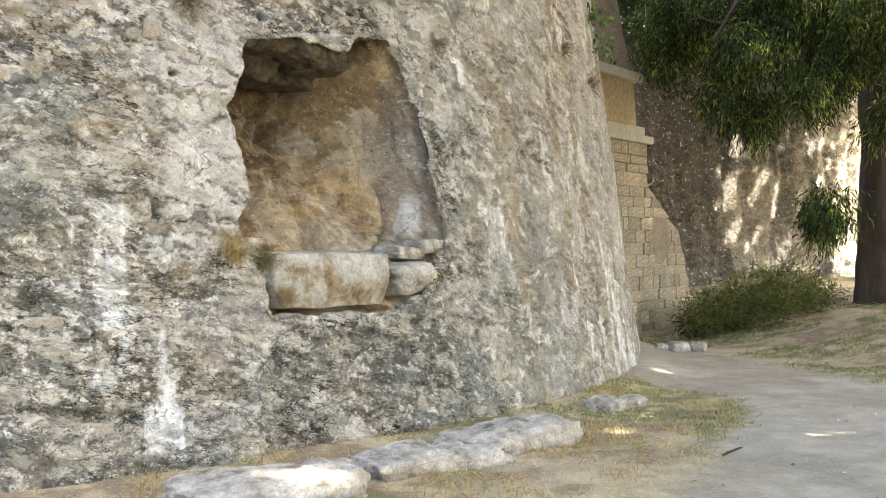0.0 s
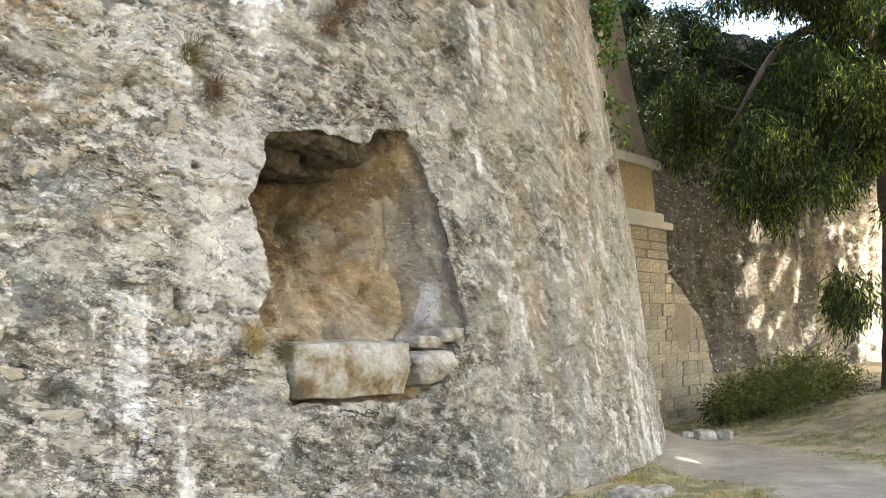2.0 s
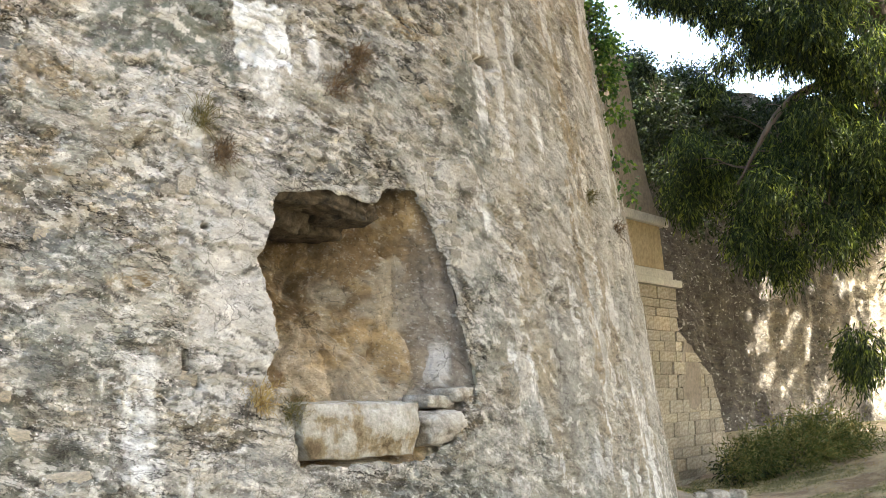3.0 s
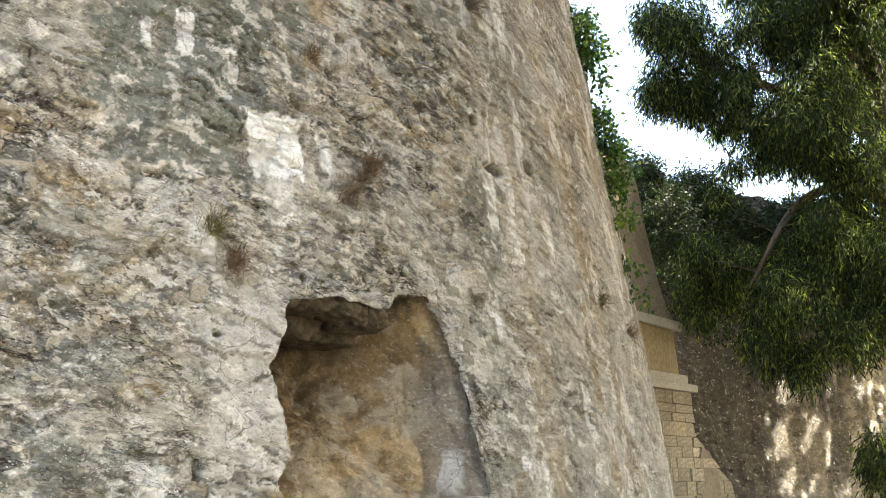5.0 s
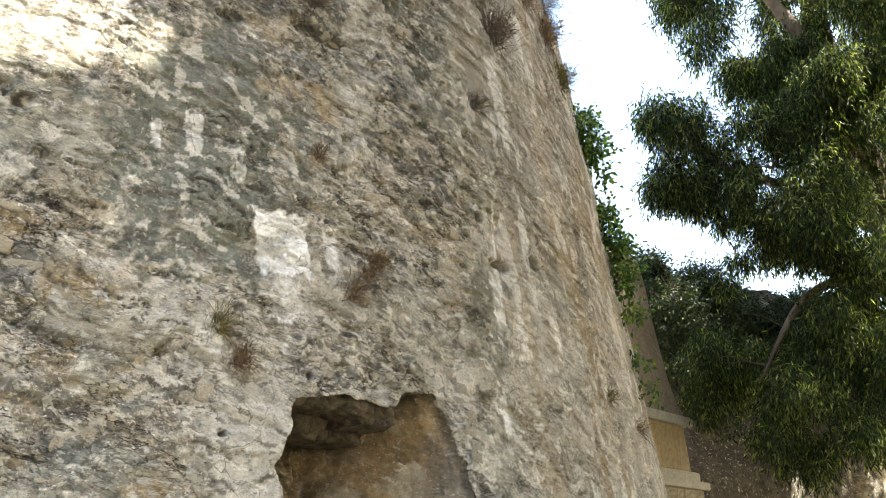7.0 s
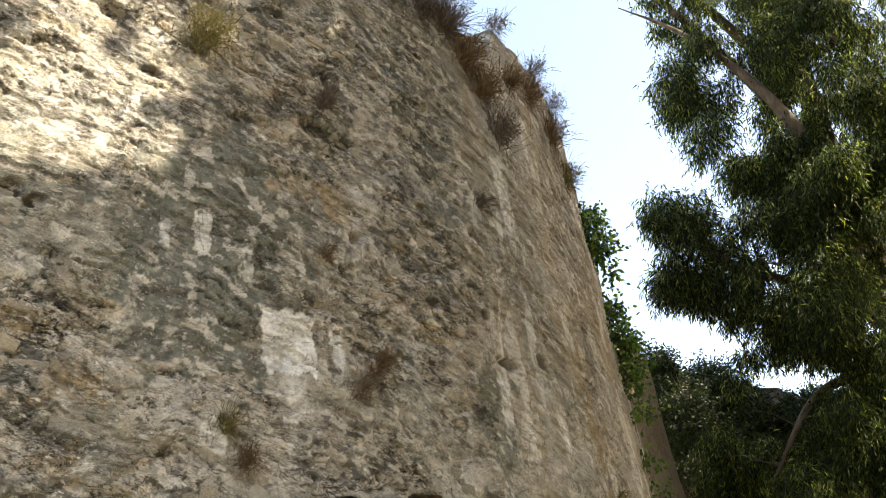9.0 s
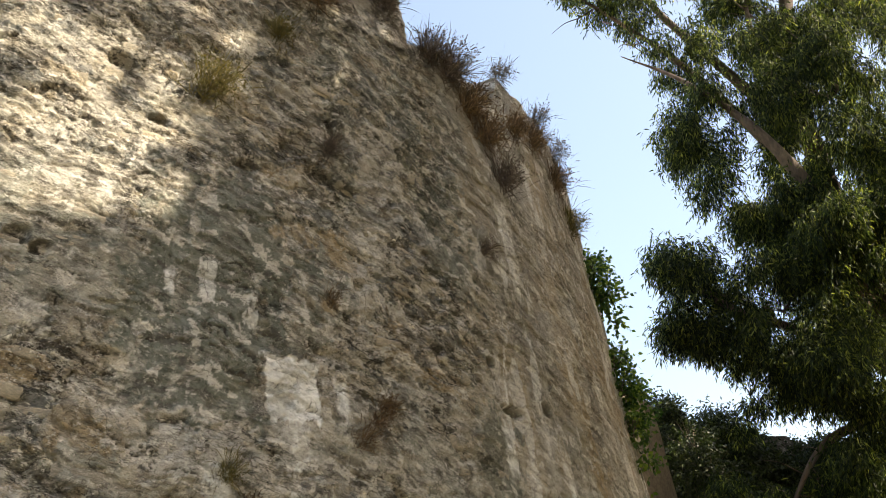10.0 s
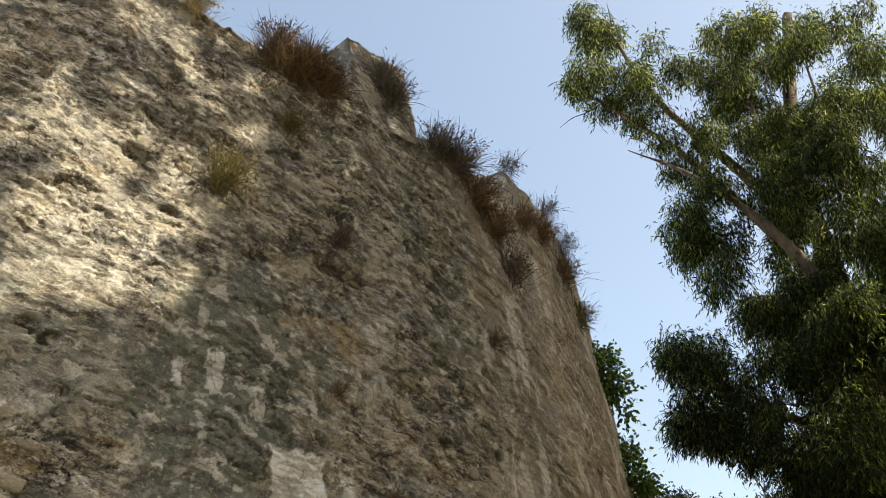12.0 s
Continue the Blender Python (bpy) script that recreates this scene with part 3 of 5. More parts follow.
verts = np.concatenate([verts.reshape(-1, 3), cap])
col = np.concatenate([col.reshape(-1, 4), np.full((len(us), 4), 0.3)])
faces = grid_faces(len(zs) + 1, len(us))
fu, fz = np.repeat(us[None, :], len(zs), 0).ravel(), Zg.ravel()


def in_mouth(u, z):
    ragged = 0.10 * (fbm(u * 8, z * 8, octaves=4, seed=70) - 0.5), 0.10 * (fbm(u * 8 + 31, z * 8, octaves=4, seed=71) - 0.5)
    return inside(u + ragged[0], z + ragged[1], MOUTH)


near = (fu > 2.1) & (fu < 4.8) & (fz > 0.8) & (fz < 3.4)
hole = np.zeros(len(verts), bool)
hole[:len(fu)][near] = in_mouth(fu[near], fz[near])
faces = faces[~hole[faces].all(1)]
# draw the broken edge to the mouth's true line
rim_ids = np.unique(faces[hole[faces].any(1)])
rim_ids = rim_ids[hole[rim_ids]]
hg = hole[:len(fu)].reshape(U.shape)
ri, rj = np.unravel_index(rim_ids, U.shape)
su, sz_, sn = np.zeros(len(rim_ids)), np.zeros(len(rim_ids)), np.zeros(len(rim_ids))
for a in (-1, 0, 1):
    for b in (-1, 0, 1):
        free = ~hg[ri + a, rj + b]
        su += free * U[ri + a, rj + b]
        sz_ += free * Zg[ri + a, rj + b]
        sn += free
lo_u, lo_z, hi_u, hi_z = su / sn, sz_ / sn, U[ri, rj], Zg[ri, rj]
for _ in range(10):
    mu, mz = (lo_u + hi_u) / 2, (lo_z + hi_z) / 2
    within = in_mouth(mu, mz)
    hi_u, hi_z = np.where(within, mu, hi_u), np.where(within, mz, hi_z)
    lo_u, lo_z = np.where(within, lo_u, mu), np.where(within, lo_z, mz)
verts[rim_ids] = on_wall(hi_u, hi_z, out[ri, rj] - 0.012)
wall_tower = part("wall_tower", mesh_of("wall_tower", verts, faces, col), M_WALL)
tagged(wall_tower, "battered round fortress wall of patched rubble and lime render", "wall", kind="structure")

# the niche behind the mouth: sides run in, then close to a rough back
theta = np.linspace(0, len(MOUTH), 360, endpoint=False)
loop = np.array(MOUTH)
k0 = np.floor(theta).astype(int)
fr = (theta - k0)[:, None]
edge = loop[k0] * (1 - fr) + loop[(k0 + 1) % len(loop)] * fr
mid = np.array((3.3, 2.1))
inner = mid + (edge - mid) * np.array((0.96, 0.94))
inner[:, 0] = np.where(edge[:, 0] > 3.5, edge[:, 0] - 0.30 * step(3.5, 4.3, edge[:, 0]), inner[:, 0] - 0.05)
inner[:, 1] += 0.38 * step(2.6, 2.95, edge[:, 1]) * step(4.0, 3.5, edge[:, 0])             # the roof is broken up behind the lip
inner[:, 0] -= 0.32 * step(2.8, 2.55, edge[:, 0]) * step(1.7, 2.4, edge[:, 1])
rows_n, cols_n = [], []
hollow = 0.75 - 0.25 * step(3.9, 4.4, edge[:, 0]) + 1.15 * step(2.2, 2.95, edge[:, 1]) * step(4.2, 3.2, edge[:, 0])
deep = 0.80
for s in np.concatenate([np.linspace(0, 1, 34), 1 + np.linspace(0.03, 1, 40)]):
    if s <= 1:
        e = 1.06 - 0.06 * min(1, s * 6)
        p = mid + (edge - mid) * e
        p = p * (1 - s) + inner * s
        d = -0.05 - deep * s * hollow
    else:
        f = s - 1
        p = inner * (1 - f) + mid * f
        d = -deep * (hollow * (1 - f) + 0.85 * f) - 0.06 * math.sin(f * math.pi / 2)
    uu, zz = p[:, 0], p[:, 1]
    f_in = min(1.0, s * 3)
    big = fbm(uu * 2.6, zz * 2.6, d * 2.6, 3, 80) - 0.5
    rough = fbm(uu * 8, zz * 8, d * 8, 4, 81) - 0.5
    fine_n = fbm(uu * 26, zz * 26, d * 26, 3, 82) - 0.5
    push = f_in * (0.24 * big + 0.30 * (flakes(rough + 0.5, 7) - 0.5) + 0.06 * fine_n)
    centre = np.stack([uu - mid[0], zz - mid[1]], -1)
    centre = centre / (np.linalg.norm(centre, axis=1)[:, None] + 0.05)
    side = min(1.0, max(0.0, 1.4 - s))
    rows_n.append(on_wall(uu + centre[:, 0] * push * 0.6 * side, zz + centre[:, 1] * push * 0.6 * side, d + push * (1 - 0.6 * side)))
    br, och, pl, gy = np.array((.23, .165, .095)), np.array((.40, .295, .165)), np.array((.44, .385, .30)), np.array((.225, .195, .165))
    c = blend(np.broadcast_to(br, (len(uu), 3)), och, step(0.42, 0.6, fbm(uu * 3, zz * 3, d * 3, 5, 83)))
    c = blend(c, pl, 0.75 * step(0.50, 0.60, fbm(uu * 2.2, zz * 2.2, d * 2, 5, 84) + 0.12 * (2.0 - zz)))
    c = blend(c, gy, 0.8 * step(4.05, 4.3, uu + 0.2 * rough) * step(3.2, 2.6, zz) if s < 1.1 else 0 * uu)
    # shade of the hollow, with some soot, put into the colour towards the roof
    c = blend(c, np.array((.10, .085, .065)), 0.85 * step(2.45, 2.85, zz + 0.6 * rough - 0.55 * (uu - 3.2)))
    c = blend(c, (.7, .69, .68), 0.6 * (1 - step(0.7, 1.2, np.hypot((uu - 4.36) / .06, (zz - 1.76) / .18) + 1.4 * rough)))
    # fine grain, and lighter lower down to go with the painted shade above
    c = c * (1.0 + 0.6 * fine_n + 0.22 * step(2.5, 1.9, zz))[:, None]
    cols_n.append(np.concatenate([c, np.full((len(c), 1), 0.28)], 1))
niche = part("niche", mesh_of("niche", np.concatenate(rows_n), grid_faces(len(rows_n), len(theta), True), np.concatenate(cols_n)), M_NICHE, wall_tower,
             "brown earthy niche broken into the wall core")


r_n = random.Random(8)
# roof rocks in a brown that has the recess's shade in it
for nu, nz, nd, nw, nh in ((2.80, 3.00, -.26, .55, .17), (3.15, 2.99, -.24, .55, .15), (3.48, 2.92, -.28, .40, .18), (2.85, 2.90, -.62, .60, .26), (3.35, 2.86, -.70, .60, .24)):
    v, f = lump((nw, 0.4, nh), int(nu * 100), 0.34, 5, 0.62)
    ob = part("rock", mesh_of("rock", v, f), M_SHADEROCK, niche)
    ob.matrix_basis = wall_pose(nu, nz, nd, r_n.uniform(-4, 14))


def merlon(u0, u1, z1, seed):
    """An upstanding piece of the parapet: outer face, two sides, top and back, 0.7 m thick."""
    n = int((u1 - u0) / 0.04) + 2
    uu = np.linspace(u0, u1, n)
    zz = np.arange(TOP - 0.25, z1 + 0.02, 0.04)
    vs, fs, cs = [], [], []
    base = 0

    def add(pu, pz, pd, c):
        nonlocal base
        r, q = pu.shape
        wob = 0.06 * (fbm(pu * 3 + seed, pz * 3, pd * 3, 4, 90) - 0.5) + 0.05 * (fbm(pu * 11 + seed, pz * 11, pd * 11, 3, 91) - 0.5)
        slope = 1 + 0.10 * np.clip((pz - TOP) / (z1 - TOP), 0, 1)
        mu = (u0 + u1) / 2
        top_wave = 0.12 * (fbm(pu * 1.5 + seed, pu * 0, octaves=3, seed=92) - 0.5)
        hz = np.clip((pz - TOP) / (z1 - TOP), 0, 1)
        vs.append(on_wall(mu + (pu - mu) / slope + wob * 0.5, pz + hz * (top_wave + wob * 0.6), pd + wob).reshape(-1, 3))
        cs.append(c.reshape(-1, 4))
        fs.append(grid_faces(r, q) + base)
        base += r * q

    a, b = np.meshgrid(uu, zz)
    o, c = wall_skin(a, b)
    add(a, b, 0.0 * a, c)
    dd = np.linspace(0, -0.7, 18)
    for end in (u0, u1):
        a, b = np.meshgrid(dd, zz)
        _, c = wall_skin(a + end * 3, b)
        add(0 * a + end, b, a, c)
    a, b = np.meshgrid(uu, dd)
    _, c = wall_skin(a, b + 3)
    add(a, 0 * a + zz[-1], b, c)
    a, b = np.meshgrid(uu, zz)
    add(a, b, 0 * a - 0.7, wall_skin(a, b)[1])
    return mesh_of("merlon", np.concatenate(vs), np.concatenate(fs), np.concatenate(cs))


part("merlon", merlon(3.50, 4.58, 9.72, 1), M_WALL, wall_tower)
part("merlon", merlon(6.5, 12.5, 9.42, 2), M_WALL, wall_tower)

# ---------------------------------------------------------------- ground
def ground_z(x, y):
    q = 0.96 * (x - 3.8) + 0.27 * (y - 15.5)
    dip = -0.018 * np.clip(y - 6, 0, 11)
    bank = 0.62 * step(0.0, 3.6, q) + 0.05 * np.clip(q - 3.6, 0, 8) * 0.3
    bumps = 0.05 * (fbm(x * 0.8, y * 0.8, seed=100) - 0.5) + 0.03 * (fbm(x * 4, y * 4, seed=101) - 0.5) * (0.4 + step(0, 1, q))
    d = np.hypot(x - CX, y - CY) - R0
    heap = 0.10 * (1 - step(0.05, 0.7, d))                  # earth drifted against the wall foot
    return dip + bank + bumps + heap + 0.0 * x


def path_mask(x, y):
    """1 on the trodden path, 0 on grass and earth."""
    w = 0.5 * (fbm(x * 1.5, y * 1.5, seed=102) - 0.5)
    left = np.interp(y, [0, 6.3, 7.6, 9.3, 10.4, 11.2, 12.5], [0.8, 1.35, 1.95, 2.75, 2.85, 2.4, 1.2])
    q = 0.96 * (x - 3.8) + 0.27 * (y - 15.5)
    return step(-0.15, 0.25, x - left + w) * (1 - step(-0.35, 0.25, q + w)) * (1 - step(15.2, 16.2, y + w))


gx = np.concatenate([-np.geomspace(400, 8, 26), np.arange(-7.8, -3.6, 0.2), np.arange(-3.6, 9.0, 0.045), np.arange(9.0, 15, 0.25), np.geomspace(15.5, 400, 24)])
gy = np.concatenate([-np.geomspace(400, 3, 24), np.arange(-2.8, 5.0, 0.2), np.arange(5.0, 19.0, 0.05), np.arange(19.0, 32, 0.3), np.geomspace(32.5, 400, 20)])
X, Y = np.meshgrid(gx, gy)
Zf = ground_z(X, Y)
pm = path_mask(X, Y)
fine_g = fbm(X * 6, Y * 6, octaves=4, seed=103)
green = step(0.46, 0.58, fbm(X * 1.3, Y * 1.3, octaves=4, seed=104))
gcol = blend(np.broadcast_to(np.array((.36, .295, .19)), (*X.shape, 3)), np.array((.24, .18, .115)), step(0.42, 0.6, fbm(X * 2.2, Y * 2.2, octaves=5, seed=105)))
lawn = 1 - step(0.6, 1.15, np.hypot((X - 2.05) / 0.75, (Y - 10.6) / 1.5) + 0.9 * (fbm(X * 2.5, Y * 2.5, octaves=4, seed=107) - 0.5))
gcol = blend(gcol, (.15, .155, .055), 0.65 * np.maximum(green, 1.2 * lawn))
gcol = blend(gcol, (.50, .41, .25), 0.5 * step(0.5, 0.65, fine_g))
pcol = blend(np.broadcast_to(np.array((.32, .275, .21)), (*X.shape, 3)), np.array((.40, .35, .275)), step(0.4, 0.6, fbm(X * 1.1, Y * 1.1, octaves=5, seed=106)))
pcol = pcol * (0.68 + 0.4 * fine_g)[..., None]
gcol = gcol * (1 - pm)[..., None] + pcol * pm[..., None]
ground = part("ground", mesh_of("ground", np.stack([X, Y, Zf], -1).reshape(-1, 3), grid_faces(len(gy), len(gx)), np.concatenate([gcol, np.broadcast_to(0.30 - 0.18 * pm, X.shape)[..., None]], -1).reshape(-1, 4)), M_GROUND)
tagged(ground, "dry trodden earth with a pale gravel path and sparse grass", "ground", kind="structure")


def gz(x, y):
    return float(ground_z(np.array([x], float), np.array([y], float))[0])


# ---------------------------------------------------------------- curtain wall far behind
FW0, FW1 = np.array((2.2, 20.6)), np.array((22.0, 33.0))
fl = float(np.linalg.norm(FW1 - FW0))
fd = (FW1 - FW0) / fl
fn = np.array((fd[1], -fd[0]))
fs_, fz_ = np.meshgrid(np.arange(-6, fl, 0.06), np.arange(-0.8, 8.3, 0.06))
ridge = fbm(fs_ * 2.0, fz_ * 0.5, octaves=4, seed=110)
lumps = fbm(fs_ * 3.5, fz_ * 2.6, octaves=5, seed=111)
c1, c2, cv = cells(fs_ / 0.32 + 0.3 * lumps, fz_ / 0.2 + 0.3 * lumps, 112)
fo = 0.25 * (ridge - 0.5) + 0.22 * (lumps - 0.5) + 0.05 * step(0.02, 0.2, c2 - c1) - 0.10 * fz_ \
     + 0.55 * (fbm(fs_ * 0.35, fz_ * 0.3, seed=113) - 0.5)
topw = 0.9 * (fbm(fs_ * 0.5, fs_ * 0, seed=114) - 0.5) * step(6.5, 8.3, fz_)
fc = blend(np.broadcast_to(np.array((.36, .32, .25)), (*fs_.shape, 3)), np.array((.15, .14, .125)), 0.9 * step(0.44, 0.58, fbm(fs_ * 1.6, fz_ * 0.35, octaves=5, seed=115)))
# pale streaks only at the right end, partly standing for dappled sun
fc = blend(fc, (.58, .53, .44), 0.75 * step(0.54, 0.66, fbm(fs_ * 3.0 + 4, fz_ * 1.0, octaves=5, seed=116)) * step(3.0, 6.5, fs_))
# left end darkened: canopy shade put into the colour over its stains
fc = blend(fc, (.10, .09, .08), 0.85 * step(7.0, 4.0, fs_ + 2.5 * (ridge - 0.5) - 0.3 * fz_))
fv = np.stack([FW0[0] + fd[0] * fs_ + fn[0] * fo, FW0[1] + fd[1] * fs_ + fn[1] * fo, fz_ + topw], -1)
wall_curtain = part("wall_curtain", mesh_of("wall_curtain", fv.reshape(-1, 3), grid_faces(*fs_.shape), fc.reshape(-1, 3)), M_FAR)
tagged(wall_curtain, "weathered curtain wall streaked with dark rain stains, left end painted in shade", "wall", kind="structure")
fb, fk = np.meshgrid(np.arange(-6, fl, 0.5), np.array((-0.2, -3.0)))
part("top", mesh_of("top", np.stack([FW0[0] + fd[0] * fb + fn[0] * (fk - 0.9), FW0[1] + fd[1] * fb + fn[1] * (fk - 0.9), 0 * fb + 8.05], -1).reshape(-1, 3),
                    grid_faces(*fb.shape), np.full((fb.size, 3), 0.25)), M_FAR, wall_curtain)

# ---------------------------------------------------------------- buttress pier against the tower
PA, PE = Vector((2.64, 16.5, 0)), Vector((0.564, 0.826, 0))
PN = Vector((0.826, -0.564, 0))


def pier_point(s, d, z):
    """s along the face, d out of it."""
    p = PA + PE * s + PN * d
    return Vector((p.x, p.y, z))


def prism(profile, d0, d1, cut=0):
    """A profile in the face's plane, pulled from depth d0 to d1."""
    bm = bmesh.new()
    a = [bm.verts.new(pier_point(s, d1, z)) for s, z in profile]
    b = [bm.verts.new(pier_point(s, d0, z)) for s, z in profile]
    bm.faces.new(a)
    bm.faces.new(b[::-1])
    for i in range(len(a)):
        j = (i + 1) % len(a)
        bm.faces.new((a[j], a[i], b[i], b[j]))
    bmesh.ops.recalc_face_normals(bm, faces=bm.faces[:])
    bmesh.ops.bevel(bm, geom=bm.edges[:], offset=0.012, segments=2, affect='EDGES', clamp_overlap=True)
    return bm


pier = tagged(empty("buttress", tuple(PA)), "stepped buttress of pale ashlar with render panel and cornices", "buttress")
RIGHT = [(-0.3, 3.62), (0.3, 3.5), (1.2, 3.05), (1.62, 2.80), (1.85, 2.3), (2.2, 1.75), (2.35, 1.42), (3.1, 1.37)]


def right_at(z):
    return float(np.interp(z, [r[0] for r in RIGHT], [r[1] for r in RIGHT]))


core = [(-1.5, -0.5)] + [(s - 0.03, z) for z, s in RIGHT] + [(-1.5, 3.1)]


def pier_part(name, bm, mat, label=""):
    ob = part(name, bm, mat, pier, label)
    ob.matrix_parent_inverse = Matrix.Translation(-PA)
    return ob


pier_part("core", prism(core, -2.2, -0.02), M_JOINT)
pier_part("lower_cornice", prism([(-1.5, 3.06), (1.50, 3.06), (1.50, 3.18), (-1.5, 3.18)], -2.2, 0.10), M_CORNICE)
pier_part("upper_course", prism([(-1.5, 3.18), (1.26, 3.18), (1.26, 3.33), (-1.5, 3.33)], -2.2, 0.04), M_CORNICE)
pier_part("panel", prism([(-1.5, 3.33), (1.02, 3.33), (0.88, 4.05), (-1.5, 4.05)], -2.2, 0.0), M_RENDER, "smooth ochre render panel")
pier_part("upper_cornice", prism([(-1.5, 4.05), (1.08, 4.05), (1.08, 4.20), (-1.5, 4.20)], -2.2, 0.08), M_CORNICE)
pier_part("flared_cap", prism([(-1.5, 4.20), (0.94, 4.20), (0.66, 4.42), (0.44, 4.75), (0.22, 5.25), (0.04, 5.7), (-0.1, 6.2), (-0.3, 6.6), (-1.5, 6.75)], -2.2, 0.02), M_GREYRENDER, "grey weathered render rising to a point")

pier_part("plaster_patch", prism([(1.5, 1.1), (2.0, 1.0), (2.3, 1.15), (2.28, 1.75), (1.95, 2.1), (1.62, 2.2), (1.45, 1.8)], -0.1, 0.035), M_GREYRENDER, "dark grey plaster patch over the blocks")

# ---------------------------------------------------------------- stones in and below the niche
def stone_thing(name, size, seed, m, mat, label, category="stone", rough=0.1, boxy=0.6, subdiv=5, taper=0.0, **tags):
    v, f = lump(size, seed, rough, subdiv, boxy)
    low = np.clip(0.1 - v[:, 2] / size[2], 0, 1)
    v[:, 0] -= v[:, 0] * low * taper * np.where(v[:, 0] < 0, 1.6, 0.8)
    ob = part(name, mesh_of(name, v, f), mat)
    ob.matrix_world = m
    return tagged(ob, label, category, **tags)


stone_thing("stone_block", (1.10, 0.55, 0.40), 3, wall_pose(3.20, 1.24, -0.24, 1.0), M_BLOCK, "long rough-hewn limestone block lying in the wall niche", rough=0.10, boxy=0.76, subdiv=6, taper=0.16)
stone_thing("boulder", (0.46, 0.40, 0.23), 5, wall_pose(4.10, 1.22, -0.17, -6.0), M_LEDGE, "rounded grey boulder wedged beside the niche block", rough=0.16, boxy=0.35)
for bu_, bz_, bw, bh, bs, bo in ((4.40, 1.47, .26, .11, 35, -.16), (4.32, 1.12, .26, .14, 36, -.14), (2.76, 1.50, .22, .10, 31, -.50)):
    stone_thing("broken_stone", (bw, 0.3, bh), bs, wall_pose(bu_, bz_, bo, bs % 7 - 3), M_LEDGE, "broken grey stone bedded in the edge of the niche", rough=0.2, boxy=0.55, subdiv=4, group="broken stones in the niche")
stone_thing("flat_stone", (0.30, 0.3, 0.10), 8, wall_pose(4.16, 1.42, -0.22, 3.0), M_LEDGE, "small flat grey stone on the boulder", rough=0.14)

for (x, y, sx, sy, sz, rz, sd) in [(-1.08, 6.22, 1.2, 0.5, 0.28, 14, 11), (-0.28, 7.0, 0.62, 0.42, 0.24, 36, 15), (0.12, 7.28, 0.55, 0.4, 0.2, 30, 12), (0.50, 7.86, 1.1, 0.5, 0.30, 44, 13), (1.50, 9.62, 0.42, 0.26, 0.14, 52, 14), (1.78, 10.0, 0.34, 0.24, 0.10, 40, 16)]:
    stone_thing("ledge_rock", (sx, sy, sz), sd, pose(x, y, gz(x, y) + sz * 0.02, 4, -3, rz), M_LEDGE, "low pale grey ledge rock at the wall foot", "rock", rough=0.27, boxy=0.62, subdiv=6, group="ledge rocks along the wall")
for (x, y, sx, rz, sd) in [(3.46, 15.35, 0.32, 20, 21), (3.78, 15.45, 0.30, 70, 22), (3.2, 15.25, 0.18, 0, 23)]:
    stone_thing("field_stone", (sx, sx * 0.75, sx * 0.55), sd, pose(x, y, gz(x, y) + sx * 0.17, 5, 4, rz), M_LEDGE, "pale rounded field stone at the buttress foot", "stone", rough=0.1, boxy=0.4, subdiv=4, group="stones at the buttress foot")

# ---------------------------------------------------------------- plants
rng = np.random.default_rng(7)


def blades(origins, ways, length, width, droop=0.3, seed=0):
    """Narrow two-piece blades: arrays of points and triangles/quads as quads."""
    r = np.random.default_rng(seed)
    n = len(origins)
    ways = ways / np.linalg.norm(ways, axis=1)[:, None]
    side = np.cross(ways, r.normal(size=(n, 3)))
    side /= np.linalg.norm(side, axis=1)[:, None] + 1e-9
    length = np.broadcast_to(length, n)[:, None]
    width = np.broadcast_to(width, n)[:, None]
    midp = origins + ways * length * 0.5
    tip = origins + ways * length + np.array((0, 0, -1.0)) * length * droop
    v = np.stack([origins - side * width * 0.35, origins + side * width * 0.35, midp + side * width * 0.5, midp - side * width * 0.5, tip + side * width * 0.06, tip - side * width * 0.06], 1)
    base = np.arange(n)[:, None] * 6
    f = np.concatenate([base + np.array([[0, 1, 2, 3]]), base + np.array([[3, 2, 4, 5]])])
    return v.reshape(-1, 3), f


def leaves(origins, ways, length, width, droop=0.15, seed=0):
    """Pointed leaves, one lozenge each."""
    r = np.random.default_rng(seed)
    n = len(origins)
    ways = ways / np.linalg.norm(ways, axis=1)[:, None]
    side = np.cross(ways, r.normal(size=(n, 3)))
    side /= np.linalg.norm(side, axis=1)[:, None] + 1e-9
    length = np.broadcast_to(length, n)[:, None]
    midp = origins + ways * length * 0.42
    tip = origins + ways * length + np.array((0, 0, -1.0)) * length * droop
    v = np.stack([origins, midp + side * width * 0.5, tip, midp - side * width * 0.5], 1)
    return v.reshape(-1, 3), np.arange(n * 4).reshape(n, 4)


def tufts(n, spread, length, width, up, fan, droop, seed):
    """A tuft of stems that fans out round up."""
    r = np.random.default_rng(seed)
    o = r.normal(size=(n, 3)) * spread
    w = np.asarray(up)[None, :] + r.normal(size=(n, 3)) * fan
    return blades(o, w, length * r.uniform(0.45, 1.1, n), width, droop, seed)


